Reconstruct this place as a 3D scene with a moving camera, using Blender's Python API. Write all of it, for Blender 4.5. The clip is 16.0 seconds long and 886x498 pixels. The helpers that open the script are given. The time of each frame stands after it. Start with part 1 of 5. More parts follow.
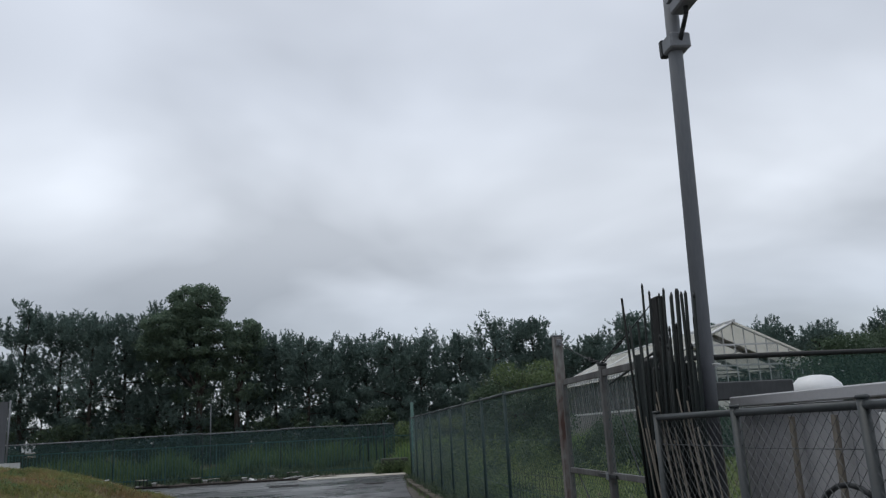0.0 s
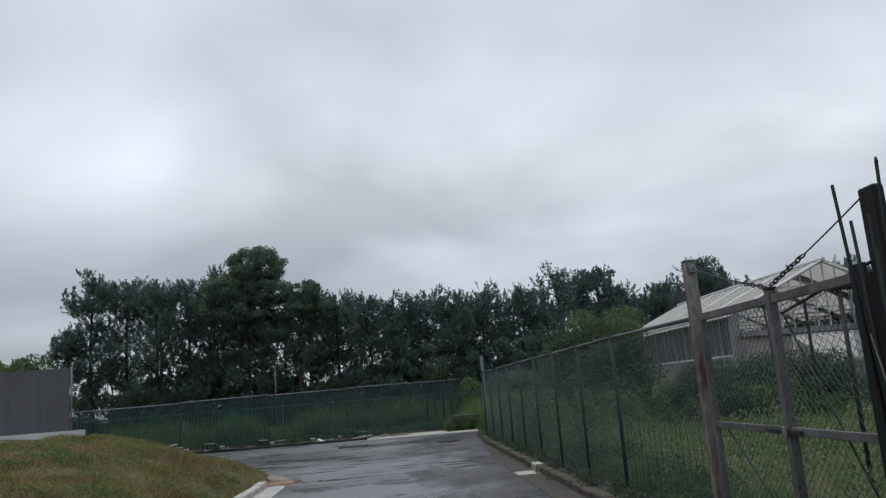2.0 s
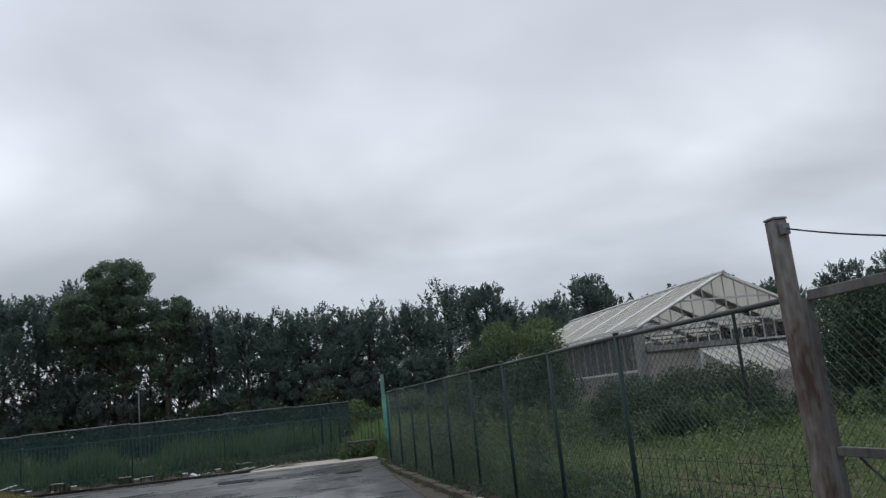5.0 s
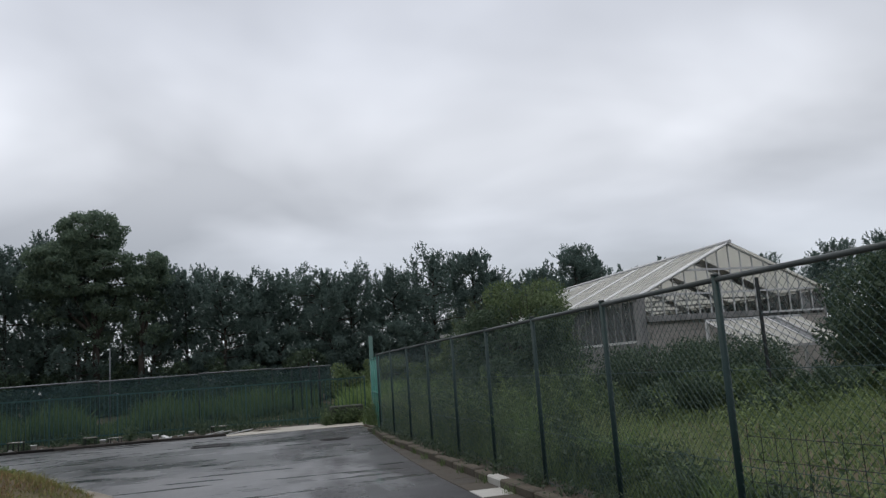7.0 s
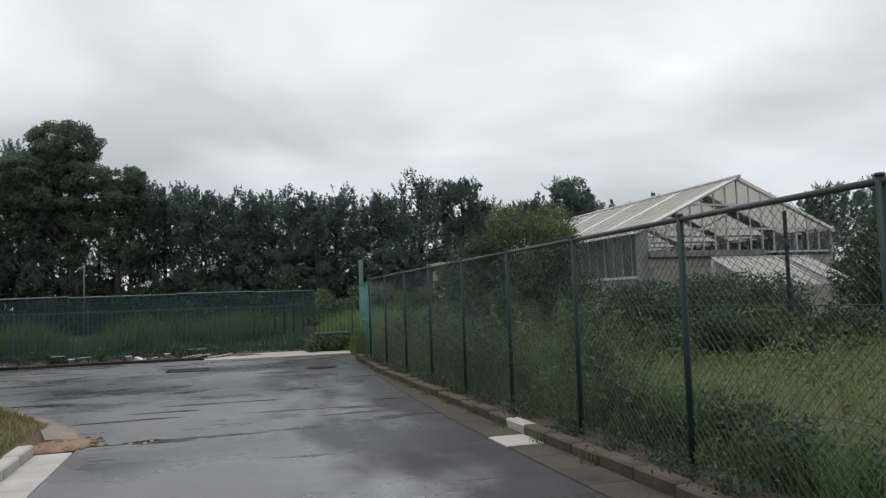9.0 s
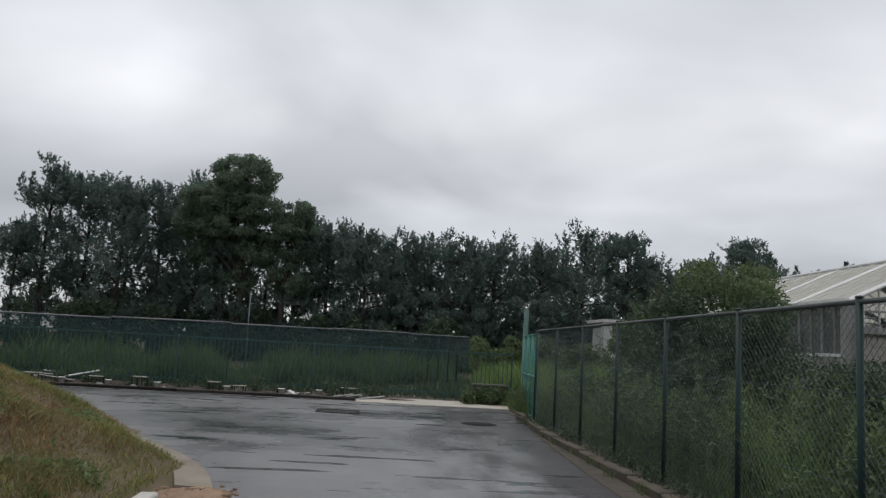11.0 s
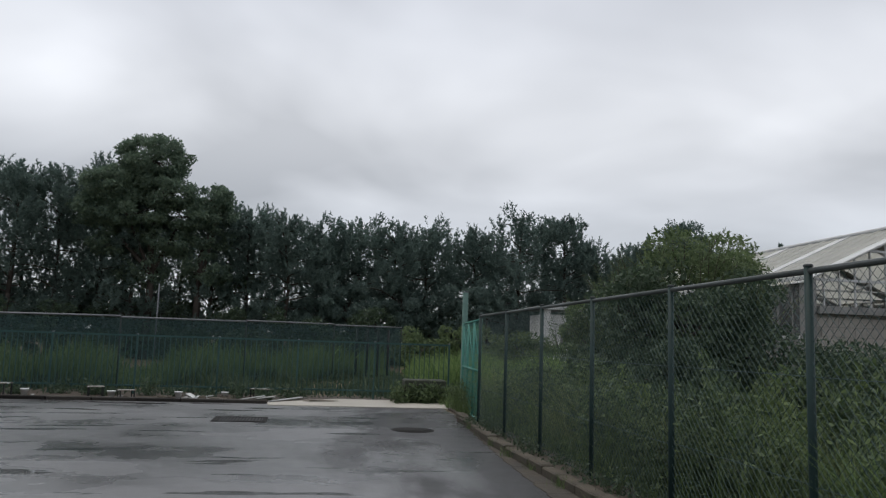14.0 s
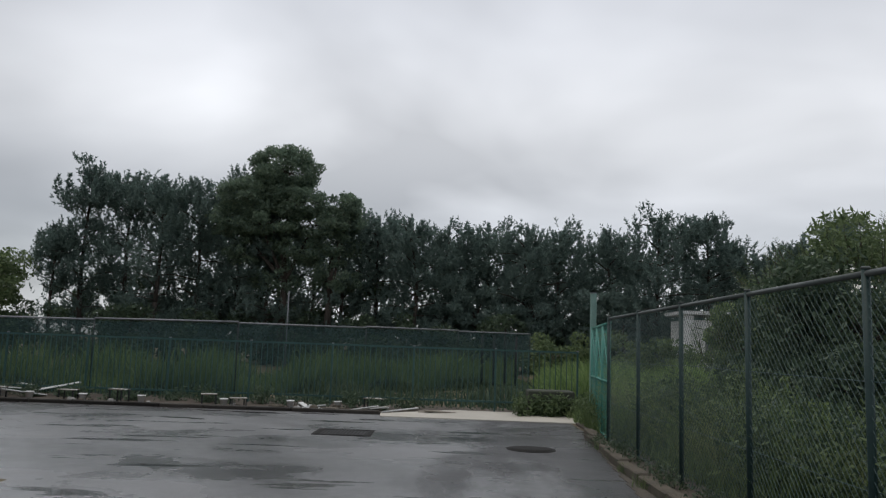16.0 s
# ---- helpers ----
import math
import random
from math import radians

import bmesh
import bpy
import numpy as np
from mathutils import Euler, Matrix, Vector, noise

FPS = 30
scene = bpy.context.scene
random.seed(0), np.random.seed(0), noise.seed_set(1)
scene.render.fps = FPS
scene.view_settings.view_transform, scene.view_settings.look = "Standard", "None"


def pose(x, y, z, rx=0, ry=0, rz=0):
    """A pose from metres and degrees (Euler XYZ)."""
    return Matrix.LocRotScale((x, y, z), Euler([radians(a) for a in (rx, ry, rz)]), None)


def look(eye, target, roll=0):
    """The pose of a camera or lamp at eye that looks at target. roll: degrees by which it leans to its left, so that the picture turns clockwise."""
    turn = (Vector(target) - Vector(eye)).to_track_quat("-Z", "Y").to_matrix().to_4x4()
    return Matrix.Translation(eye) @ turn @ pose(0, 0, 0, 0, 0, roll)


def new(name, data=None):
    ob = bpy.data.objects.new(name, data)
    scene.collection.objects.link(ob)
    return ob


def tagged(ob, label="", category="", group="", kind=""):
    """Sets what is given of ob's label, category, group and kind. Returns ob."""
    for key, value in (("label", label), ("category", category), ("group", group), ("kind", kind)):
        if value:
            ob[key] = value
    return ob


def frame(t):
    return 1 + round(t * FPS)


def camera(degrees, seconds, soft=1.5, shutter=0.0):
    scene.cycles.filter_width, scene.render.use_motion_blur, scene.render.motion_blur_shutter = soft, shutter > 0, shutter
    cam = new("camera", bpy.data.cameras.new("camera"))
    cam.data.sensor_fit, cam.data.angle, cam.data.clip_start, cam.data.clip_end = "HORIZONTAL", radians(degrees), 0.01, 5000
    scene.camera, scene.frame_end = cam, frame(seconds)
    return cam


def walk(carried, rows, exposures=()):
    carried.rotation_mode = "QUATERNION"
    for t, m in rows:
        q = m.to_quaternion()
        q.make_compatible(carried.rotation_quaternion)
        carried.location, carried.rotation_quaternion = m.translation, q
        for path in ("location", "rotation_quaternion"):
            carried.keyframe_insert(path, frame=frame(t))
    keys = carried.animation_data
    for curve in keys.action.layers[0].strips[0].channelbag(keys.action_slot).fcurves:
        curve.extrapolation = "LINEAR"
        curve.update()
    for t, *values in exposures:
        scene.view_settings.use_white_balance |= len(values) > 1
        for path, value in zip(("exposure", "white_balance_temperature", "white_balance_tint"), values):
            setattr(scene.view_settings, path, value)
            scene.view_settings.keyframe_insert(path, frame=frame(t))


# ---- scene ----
cam = camera(59.8, 16.0, 1.3)
PATH = [
    (0, (0.543, 0.464, 1.6), (0.827, 2.389, 2.06), -3.0),
    (0.5, (0.524, 1.007, 1.619), (0.783, 2.938, 2.071), -2.5),
    (1, (0.433, 1.462, 1.63), (0.683, 3.405, 2.033), -3.2),
    (1.5, (0.364, 1.852, 1.6), (0.551, 3.808, 1.969), -4.3),
    (2, (0.286, 2.352, 1.59), (0.429, 4.314, 1.953), -4.6),
    (2.5, (0.217, 2.854, 1.604), (0.384, 4.81, 1.986), -5.1),
    (3, (0.113, 3.318, 1.603), (0.299, 5.271, 1.99), -4.2),
    (3.5, (-0.008, 3.753, 1.612), (0.266, 5.697, 1.997), -4.2),
    (4, (-0.098, 4.214, 1.627), (0.299, 6.133, 2.025), -5.4),
    (6.5, (-0.524, 6.797, 1.649), (-0.027, 8.701, 1.998), -5.4),
    (7, (-0.42, 7.263, 1.576), (0.091, 9.172, 1.885), -4.1),
    (7.5, (-0.435, 7.749, 1.575), (0.139, 9.65, 1.812), -4.0),
    (8, (-0.382, 8.162, 1.581), (0.254, 10.048, 1.775), -2.7),
    (8.5, (-0.421, 8.571, 1.559), (0.168, 10.475, 1.722), -1.4),
    (9, (-0.416, 9.048, 1.536), (0.134, 10.967, 1.667), -2.0),
    (9.5, (-0.404, 9.446, 1.54), (0.032, 11.393, 1.669), -1.4),
    (10, (-0.515, 9.9, 1.563), (-0.214, 11.865, 1.786), 1.6),
    (12.5, (-0.475, 12.491, 1.579), (-0.411, 14.473, 1.843), 2.3),
    (13, (-0.384, 13.044, 1.544), (-0.196, 15.02, 1.791), 1.9),
    (13.5, (-0.257, 13.475, 1.54), (0.024, 15.441, 1.776), 1.6),
    (14, (-0.112, 13.875, 1.554), (0.221, 15.832, 1.799), 1.9),
    (14.5, (0.087, 14.27, 1.547), (0.346, 16.24, 1.774), 1.9),
    (15, (0.244, 14.699, 1.545), (0.394, 16.681, 1.765), 2.0),
    (15.5, (0.361, 15.058, 1.542), (0.462, 17.039, 1.8), 1.3),
    (16, (0.43, 15.485, 1.545), (0.415, 17.469, 1.798), 2.0),
]
LIGHTING = [(0, 0.0, 6350, 8), (4, 0.0, 6400, 8), (6.5, 0.0, 6450, 9), (7.5, 0.13, 6700, 10), (9, 0.24, 6800, 10), (10, 0.14, 6880, 10), (12.5, 0.06, 6620, 9), (16, 0.09, 6740, 9)]
walk(cam, [(t, look(eye, target, roll)) for t, eye, target, roll in PATH], LIGHTING)

# ---- sky and light ----
world = bpy.data.worlds.new("overcast_sky")
scene.world = world
world.use_nodes = True
wn, wl = world.node_tree.nodes, world.node_tree.links
wn.clear()


def wnode(kind, **inputs):
    n = wn.new(kind)
    for k, v in inputs.items():
        n.inputs[k].default_value = v
    return n


def wmath(op, a, b=None, vector=False):
    n = wn.new("ShaderNodeVectorMath" if vector else "ShaderNodeMath")
    n.operation = op
    for i, v in enumerate((a, b)):
        if v is None:
            continue
        if isinstance(v, bpy.types.NodeSocket):
            wl.new(v, n.inputs[i])
        else:
            n.inputs[i].default_value = v
    return n.outputs["Value"] if op in ("DOT_PRODUCT", "LENGTH") or not vector else n.outputs["Vector"]


coords = wn.new("ShaderNodeTexCoord").outputs["Generated"]
axes = wn.new("ShaderNodeSeparateXYZ")
wl.new(coords, axes.inputs[0])
up = wmath("MAXIMUM", axes.outputs["Z"], 0.0)
depth = wmath("ADD", up, 0.22)
flat = wn.new("ShaderNodeCombineXYZ")
wl.new(wmath("DIVIDE", axes.outputs["X"], depth), flat.inputs[0])
wl.new(wmath("DIVIDE", axes.outputs["Y"], depth), flat.inputs[1])
flat.inputs[2].default_value = 3.7
clouds = wnode("ShaderNodeTexNoise", Scale=1.15, Detail=4.0, Roughness=0.42, Distortion=0.25)
wl.new(flat.outputs[0], clouds.inputs["Vector"])
band = wn.new("ShaderNodeValToRGB")
band.color_ramp.interpolation = "B_SPLINE"
stops = band.color_ramp.elements
stops[0].position, stops[0].color = 0.0, (0.52, 0.55, 0.60, 1)
stops[1].position, stops[1].color = 1.0, (0.56, 0.58, 0.63, 1)
for place, tone in ((0.09, (0.49, 0.52, 0.575)), (0.16, (0.445, 0.465, 0.515)), (0.25, (0.78, 0.80, 0.85)),
                    (0.33, (0.68, 0.70, 0.75)), (0.43, (0.47, 0.49, 0.54)), (0.58, (0.66, 0.68, 0.74)), (0.75, (0.52, 0.54, 0.59))):
    e = stops.new(place)
    e.color = (*tone, 1)
wl.new(up, band.inputs[0])
shade = wn.new("ShaderNodeMapRange")
shade.inputs["From Min"].default_value, shade.inputs["From Max"].default_value = 0.32, 0.68
shade.inputs["To Min"].default_value, shade.inputs["To Max"].default_value = 0.70, 1.26
wl.new(clouds.outputs["Fac"], shade.inputs["Value"])
cover = wmath("SCALE", band.outputs["Color"], None, True)
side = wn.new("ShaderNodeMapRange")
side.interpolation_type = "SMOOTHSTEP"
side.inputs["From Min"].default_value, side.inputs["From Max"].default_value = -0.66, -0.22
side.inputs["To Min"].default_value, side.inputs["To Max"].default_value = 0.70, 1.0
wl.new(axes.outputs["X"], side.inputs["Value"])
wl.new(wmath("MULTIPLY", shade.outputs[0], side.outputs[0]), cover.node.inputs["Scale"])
sky = wn.new("ShaderNodeTexSky")
sky.sky_type, sky.sun_disc = "NISHITA", False
sky.sun_elevation, sky.sun_rotation = radians(77), radians(-63)
haze = wn.new("ShaderNodeMix")
haze.data_type = "RGBA"
haze.inputs["Factor"].default_value = 0.985
wl.new(sky.outputs[0], haze.inputs["A"])
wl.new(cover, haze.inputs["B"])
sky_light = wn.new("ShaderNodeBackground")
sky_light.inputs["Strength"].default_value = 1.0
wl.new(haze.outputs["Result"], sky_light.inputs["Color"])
wl.new(sky_light.outputs[0], wn.new("ShaderNodeOutputWorld").inputs[0])

sun = new("sun", bpy.data.lights.new("sun", "SUN"))
sun.data.energy, sun.data.angle, sun.data.color = 1.3, radians(60), (1.0, 0.97, 0.93)
sun.matrix_world = look((-8, 12, 40), (0, 8, 0))

# ---- materials ----


def mat(name, dark, light, scale=3.0, rough=0.8, bump=0.3, fine=40.0, metal=0.0, contrast=0.5, stretch=(1, 1, 1), rough2=None, per="", spec=0.5):
    """A noisy surface: two colours mixed by a coarse and a fine noise, fine relief, uneven gloss. per: 'object' or 'island' varies each piece."""
    m = bpy.data.materials.new(name)
    m.use_nodes = True
    n, l = m.node_tree.nodes, m.node_tree.links
    b = n["Principled BSDF"]
    b.inputs["Metallic"].default_value = metal
    b.inputs["Specular IOR Level"].default_value = spec
    tc = n.new("ShaderNodeTexCoord")
    mp = n.new("ShaderNodeMapping")
    mp.inputs["Scale"].default_value = stretch
    l.new(tc.outputs["Object"], mp.inputs[0])
    a = n.new("ShaderNodeTexNoise")
    a.inputs["Scale"].default_value, a.inputs["Detail"].default_value = scale, 5.0
    c = n.new("ShaderNodeTexNoise")
    c.inputs["Scale"].default_value, c.inputs["Detail"].default_value = fine, 3.0
    l.new(mp.outputs[0], a.inputs["Vector"])
    l.new(mp.outputs[0], c.inputs["Vector"])
    add = n.new("ShaderNodeMath")
    add.operation = "MULTIPLY_ADD"
    l.new(a.outputs["Fac"], add.inputs[0])
    add.inputs[1].default_value = 0.65
    half = n.new("ShaderNodeMath")
    half.operation = "MULTIPLY"
    l.new(c.outputs["Fac"], half.inputs[0])
    half.inputs[1].default_value = 0.35
    l.new(half.outputs[0], add.inputs[2])
    value = add.outputs[0]
    if per:
        src = n.new("ShaderNodeObjectInfo").outputs["Random"] if per == "object" else n.new("ShaderNodeNewGeometry").outputs["Random Per Island"]
        mixv = n.new("ShaderNodeMix")
        mixv.inputs["Factor"].default_value = 0.55
        l.new(value, mixv.inputs["A"])
        l.new(src, mixv.inputs["B"])
        value = mixv.outputs["Result"]
    rg = n.new("ShaderNodeMapRange")
    rg.inputs["From Min"].default_value, rg.inputs["From Max"].default_value = 0.5 - contrast / 2, 0.5 + contrast / 2
    l.new(value, rg.inputs["Value"])
    mix = n.new("ShaderNodeMix")
    mix.data_type = "RGBA"
    mix.inputs["A"].default_value, mix.inputs["B"].default_value = (*dark, 1), (*light, 1)
    l.new(rg.outputs[0], mix.inputs["Factor"])
    l.new(mix.outputs["Result"], b.inputs["Base Color"])
    rr = n.new("ShaderNodeMapRange")
    rr.inputs["To Min"].default_value, rr.inputs["To Max"].default_value = rough, rough if rough2 is None else rough2
    rr.inputs["From Min"].default_value, rr.inputs["From Max"].default_value = 0.4, 0.6
    l.new(a.outputs["Fac"], rr.inputs["Value"])
    l.new(rr.outputs[0], b.inputs["Roughness"])
    if bump:
        bp = n.new("ShaderNodeBump")
        bp.inputs["Strength"].default_value, bp.inputs["Distance"].default_value = bump, 0.01
        l.new(c.outputs["Fac"], bp.inputs["Height"])
        l.new(bp.outputs[0], b.inputs["Normal"])
    return m


def leafy(name, dark, light, through_light=0.35, rough=0.55):
    """Foliage: every leaf or blade its own tone, with light passing through."""
    m = bpy.data.materials.new(name)
    m.use_nodes = True
    n, l = m.node_tree.nodes, m.node_tree.links
    b = n["Principled BSDF"]
    b.inputs["Roughness"].default_value = rough
    b.inputs["Specular IOR Level"].default_value = 0.3
    geo = n.new("ShaderNodeNewGeometry")
    tc = n.new("ShaderNodeTexCoord")
    a = n.new("ShaderNodeTexNoise")
    a.inputs["Scale"].default_value, a.inputs["Detail"].default_value = 0.8, 3.0
    l.new(tc.outputs["Object"], a.inputs["Vector"])
    v = n.new("ShaderNodeMix")
    v.inputs["Factor"].default_value = 0.5
    l.new(a.outputs["Fac"], v.inputs["A"])
    l.new(geo.outputs["Random Per Island"], v.inputs["B"])
    mix = n.new("ShaderNodeMix")
    mix.data_type = "RGBA"
    mix.inputs["A"].default_value, mix.inputs["B"].default_value = (*dark, 1), (*light, 1)
    rg = n.new("ShaderNodeMapRange")
    rg.inputs["From Min"].default_value, rg.inputs["From Max"].default_value = 0.2, 0.8
    l.new(v.outputs["Result"], rg.inputs["Value"])
    l.new(rg.outputs[0], mix.inputs["Factor"])
    l.new(mix.outputs["Result"], b.inputs["Base Color"])
    t = n.new("ShaderNodeBsdfTranslucent")
    l.new(mix.outputs["Result"], t.inputs["Color"])
    s = n.new("ShaderNodeMixShader")
    s.inputs[0].default_value = through_light
    l.new(b.outputs[0], s.inputs[1])
    l.new(t.outputs[0], s.inputs[2])
    l.new(s.outputs[0], n["Material Output"].inputs["Surface"])
    return m


def wet_asphalt():
    """Dark asphalt under a film of rain: rough where the grain stands out, mirror-like in shallow hollows."""
    m = mat("wet_asphalt", (0.052, 0.052, 0.055), (0.125, 0.125, 0.131), 0.45, 0.34, 0.3, 170.0)
    n, l = m.node_tree.nodes, m.node_tree.links
    b = n["Principled BSDF"]
    tc = n.new("ShaderNodeTexCoord")

    def field(sx, sy, scale, detail, rough):
        mp = n.new("ShaderNodeMapping")
        mp.inputs["Scale"].default_value = (sx, sy, 1.0)
        l.new(tc.outputs["Object"], mp.inputs[0])
        t = n.new("ShaderNodeTexNoise")
        t.inputs["Scale"].default_value, t.inputs["Detail"].default_value, t.inputs["Roughness"].default_value = scale, detail, rough
        l.new(mp.outputs[0], t.inputs["Vector"])
        return t.outputs["Fac"]

    def ramp(value, lo, hi, a, c):
        r = n.new("ShaderNodeMapRange")
        r.interpolation_type = "SMOOTHSTEP"
        for k, v in (("From Min", lo), ("From Max", hi), ("To Min", a), ("To Max", c)):
            r.inputs[k].default_value = v
        l.new(value, r.inputs["Value"])
        return r.outputs[0]

    broad = field(0.45, 0.8, 0.33, 3.0, 0.5)
    pools = field(0.8, 0.9, 0.6, 6.0, 0.62)
    streaks = field(0.26, 1.5, 1.5, 4.0, 0.55)

    def both(a, c, op):
        k = n.new("ShaderNodeMath")
        k.operation = op
        l.new(a, k.inputs[0])
        l.new(c, k.inputs[1])
        return k.outputs[0]

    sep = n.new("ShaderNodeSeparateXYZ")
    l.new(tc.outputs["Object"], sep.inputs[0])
    right_side = both(sep.outputs["X"], ramp(field(1.0, 0.35, 0.9, 4.0, 0.5), 0.3, 0.7, -0.9, 0.9), "ADD")
    film = both(ramp(broad, 0.38, 0.62, 0.42, 0.19), ramp(pools, 0.38, 0.72, 1.0, 0.70), "MULTIPLY")
    film = both(film, ramp(right_side, 0.7, 2.1, 1.0, 1.5), "MULTIPLY")
    l.new(ramp(right_side, 0.1, 1.6, 1.0, 0.24), b.inputs["Specular IOR Level"])
    l.new(both(ramp(right_side, 0.1, 1.6, 1.0, 0.08), ramp(pools, 0.30, 0.60, 0.70, 1.0), "MULTIPLY"), b.inputs["Coat Weight"])
    b.inputs["Coat IOR"].default_value = 1.4
    l.new(both(ramp(pools, 0.35, 0.72, 0.38, 0.22), ramp(streaks, 0.60, 0.625, 0.6, 0.015), "MINIMUM"), b.inputs["Coat Roughness"])
    # Dark fence and weeds mirrored on the right, put into the base colour.
    darkened = n.new("ShaderNodeMix")
    darkened.data_type, darkened.blend_type = "RGBA", "MULTIPLY"
    darkened.inputs["B"].default_value = (0.42, 0.42, 0.42, 1)
    l.new(b.inputs["Base Color"].links[0].from_socket, darkened.inputs["A"])
    l.new(ramp(right_side, 0.1, 1.6, 0.0, 1.0), darkened.inputs["Factor"])
    l.new(darkened.outputs["Result"], b.inputs["Base Color"])
    l.new(both(film, ramp(streaks, 0.60, 0.625, 0.6, 0.02), "MINIMUM"), b.inputs["Roughness"])
    for node in [k for k in n if k.type == "BUMP"]:
        l.new(ramp(pools, 0.44, 0.66, 0.30, 0.05), node.inputs["Strength"])
    return m


def netting(name, colour, cover):
    """Fine woven cloth that lets part of the light pass."""
    m = mat(name, tuple(0.7 * c for c in colour), colour, 1.5, 0.9, 0.0)
    n, l = m.node_tree.nodes, m.node_tree.links
    s = n.new("ShaderNodeMixShader")
    s.inputs[0].default_value = cover
    l.new(n.new("ShaderNodeBsdfTransparent").outputs[0], s.inputs[1])
    l.new(n["Principled BSDF"].outputs[0], s.inputs[2])
    l.new(s.outputs[0], n["Material Output"].inputs["Surface"])
    return m


def glass(name, tint, rough=0.05, see=0.75):
    """Thin old greenhouse glass with a film of dirt."""
    m = mat(name, tuple(0.6 * c for c in tint), tint, 0.9, rough, 0.0)
    n, l = m.node_tree.nodes, m.node_tree.links
    s = n.new("ShaderNodeMixShader")
    s.inputs[0].default_value = 1 - see
    l.new(n.new("ShaderNodeBsdfTransparent").outputs[0], s.inputs[1])
    l.new(n["Principled BSDF"].outputs[0], s.inputs[2])
    l.new(s.outputs[0], n["Material Output"].inputs["Surface"])
    return m


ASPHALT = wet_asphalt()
POOL = mat("standing_water", (0.010, 0.010, 0.010), (0.022, 0.022, 0.022), 3.0, 0.03, 0.0)
SOIL = mat("soil", (0.028, 0.023, 0.018), (0.080, 0.062, 0.046), 2.2, 0.9, 0.6, 30)
CLOD = mat("reddish_clods", (0.14, 0.085, 0.055), (0.32, 0.22, 0.15), 6, 0.9, 0.6, 30)
EARTH = mat("grass_earth", (0.062, 0.052, 0.030), (0.150, 0.118, 0.070), 1.6, 0.95, 0.6, 25)
EDGING = mat("tan_edging_concrete", (0.13, 0.112, 0.088), (0.29, 0.26, 0.215), 2.0, 0.7, 0.4, 50, spec=0.3)
CONCRETE = mat("worn_concrete", (0.040, 0.036, 0.029), (0.130, 0.114, 0.092), 2.6, 0.65, 0.5, 45, rough2=0.9, contrast=0.35, spec=0.18)
GUTTER = mat("dirty_gutter_concrete", (0.026, 0.023, 0.019), (0.106, 0.094, 0.078), 1.7, 0.55, 0.5, 45, rough2=0.85, contrast=0.35, spec=0.2)
DARK_KERB = mat("dark_wet_kerb_concrete", (0.010, 0.009, 0.008), (0.036, 0.032, 0.028), 1.3, 0.5, 0.5, 50, rough2=0.8, per="object", spec=0.2)
KERB_WHITE = mat("pale_kerb_concrete", (0.30, 0.30, 0.28), (0.52, 0.51, 0.48), 2.5, 0.6, 0.3, 70)
APRON = mat("pale_wet_apron_concrete", (0.30, 0.28, 0.24), (0.50, 0.47, 0.42), 0.8, 0.5, 0.2, 40)
FENCE_GREEN = mat("dark_green_fence_paint", (0.010, 0.026, 0.026), (0.019, 0.043, 0.041), 6, 0.5, 0.1, 60, spec=0.25)
FENCE_RAIL = mat("grey_green_rail_paint", (0.036, 0.046, 0.046), (0.080, 0.092, 0.090), 5, 0.5, 0.1, 60, spec=0.35)
WIRE_GREEN = mat("green_coated_wire", (0.017, 0.047, 0.050), (0.038, 0.082, 0.086), 6, 0.5, 0.0, spec=0.4)
TEAL = mat("teal_gate_paint", (0.035, 0.17, 0.14), (0.065, 0.27, 0.22), 4, 0.5, 0.1)
PICKET = mat("green_picket_paint", (0.012, 0.050, 0.046), (0.022, 0.074, 0.068), 4, 0.6, 0.1)
RUST = mat("rusty_white_steel", (0.070, 0.034, 0.026), (0.23, 0.235, 0.225), 2.6, 0.6, 0.3, 22, contrast=0.22, stretch=(1, 1, 0.35))
RUST_GREY = mat("weathered_grey_gate_steel", (0.045, 0.040, 0.038), (0.150, 0.152, 0.150), 3.0, 0.6, 0.25, 26, contrast=0.35, stretch=(1, 1, 0.4), spec=0.3)
GATE_STEEL = mat("dull_gate_steel", (0.032, 0.035, 0.038), (0.080, 0.084, 0.088), 4, 0.6, 0.15, 40, stretch=(1, 1, 0.4), spec=0.3)
HOARD = mat("grey_hoarding_sheet", (0.075, 0.080, 0.092), (0.115, 0.122, 0.136), 0.7, 0.6, 0.1, 30)
GALV = mat("galvanised_steel", (0.12, 0.13, 0.14), (0.23, 0.24, 0.26), 4, 0.5, 0.1, 50, metal=0.3)
POLE = mat("grey_pole_steel", (0.10, 0.11, 0.125), (0.16, 0.172, 0.19), 2, 0.6, 0.1, 60, stretch=(1, 1, 0.2))
DARK_STEEL = mat("dark_steel", (0.012, 0.014, 0.015), (0.032, 0.034, 0.037), 5, 0.5, 0.1, spec=0.25)
IRON = mat("cast_iron", (0.008, 0.008, 0.008), (0.022, 0.021, 0.020), 8, 0.75, 0.3, spec=0.15)
MOSSY = mat("mossy_dark_concrete", (0.022, 0.028, 0.020), (0.055, 0.062, 0.045), 3, 0.9, 0.5, 25)
STICK = mat("black_coated_stake", (0.004, 0.006, 0.006), (0.012, 0.017, 0.017), 5, 0.6, 0.1, per="object", spec=0.15)
FENCE_DARK = mat("dark_grey_fence_paint", (0.020, 0.026, 0.028), (0.045, 0.052, 0.055), 5, 0.5, 0.1)
WIRE_GREY = mat("grey_fence_wire", (0.055, 0.062, 0.066), (0.11, 0.118, 0.122), 6, 0.5, 0.0, spec=0.3)
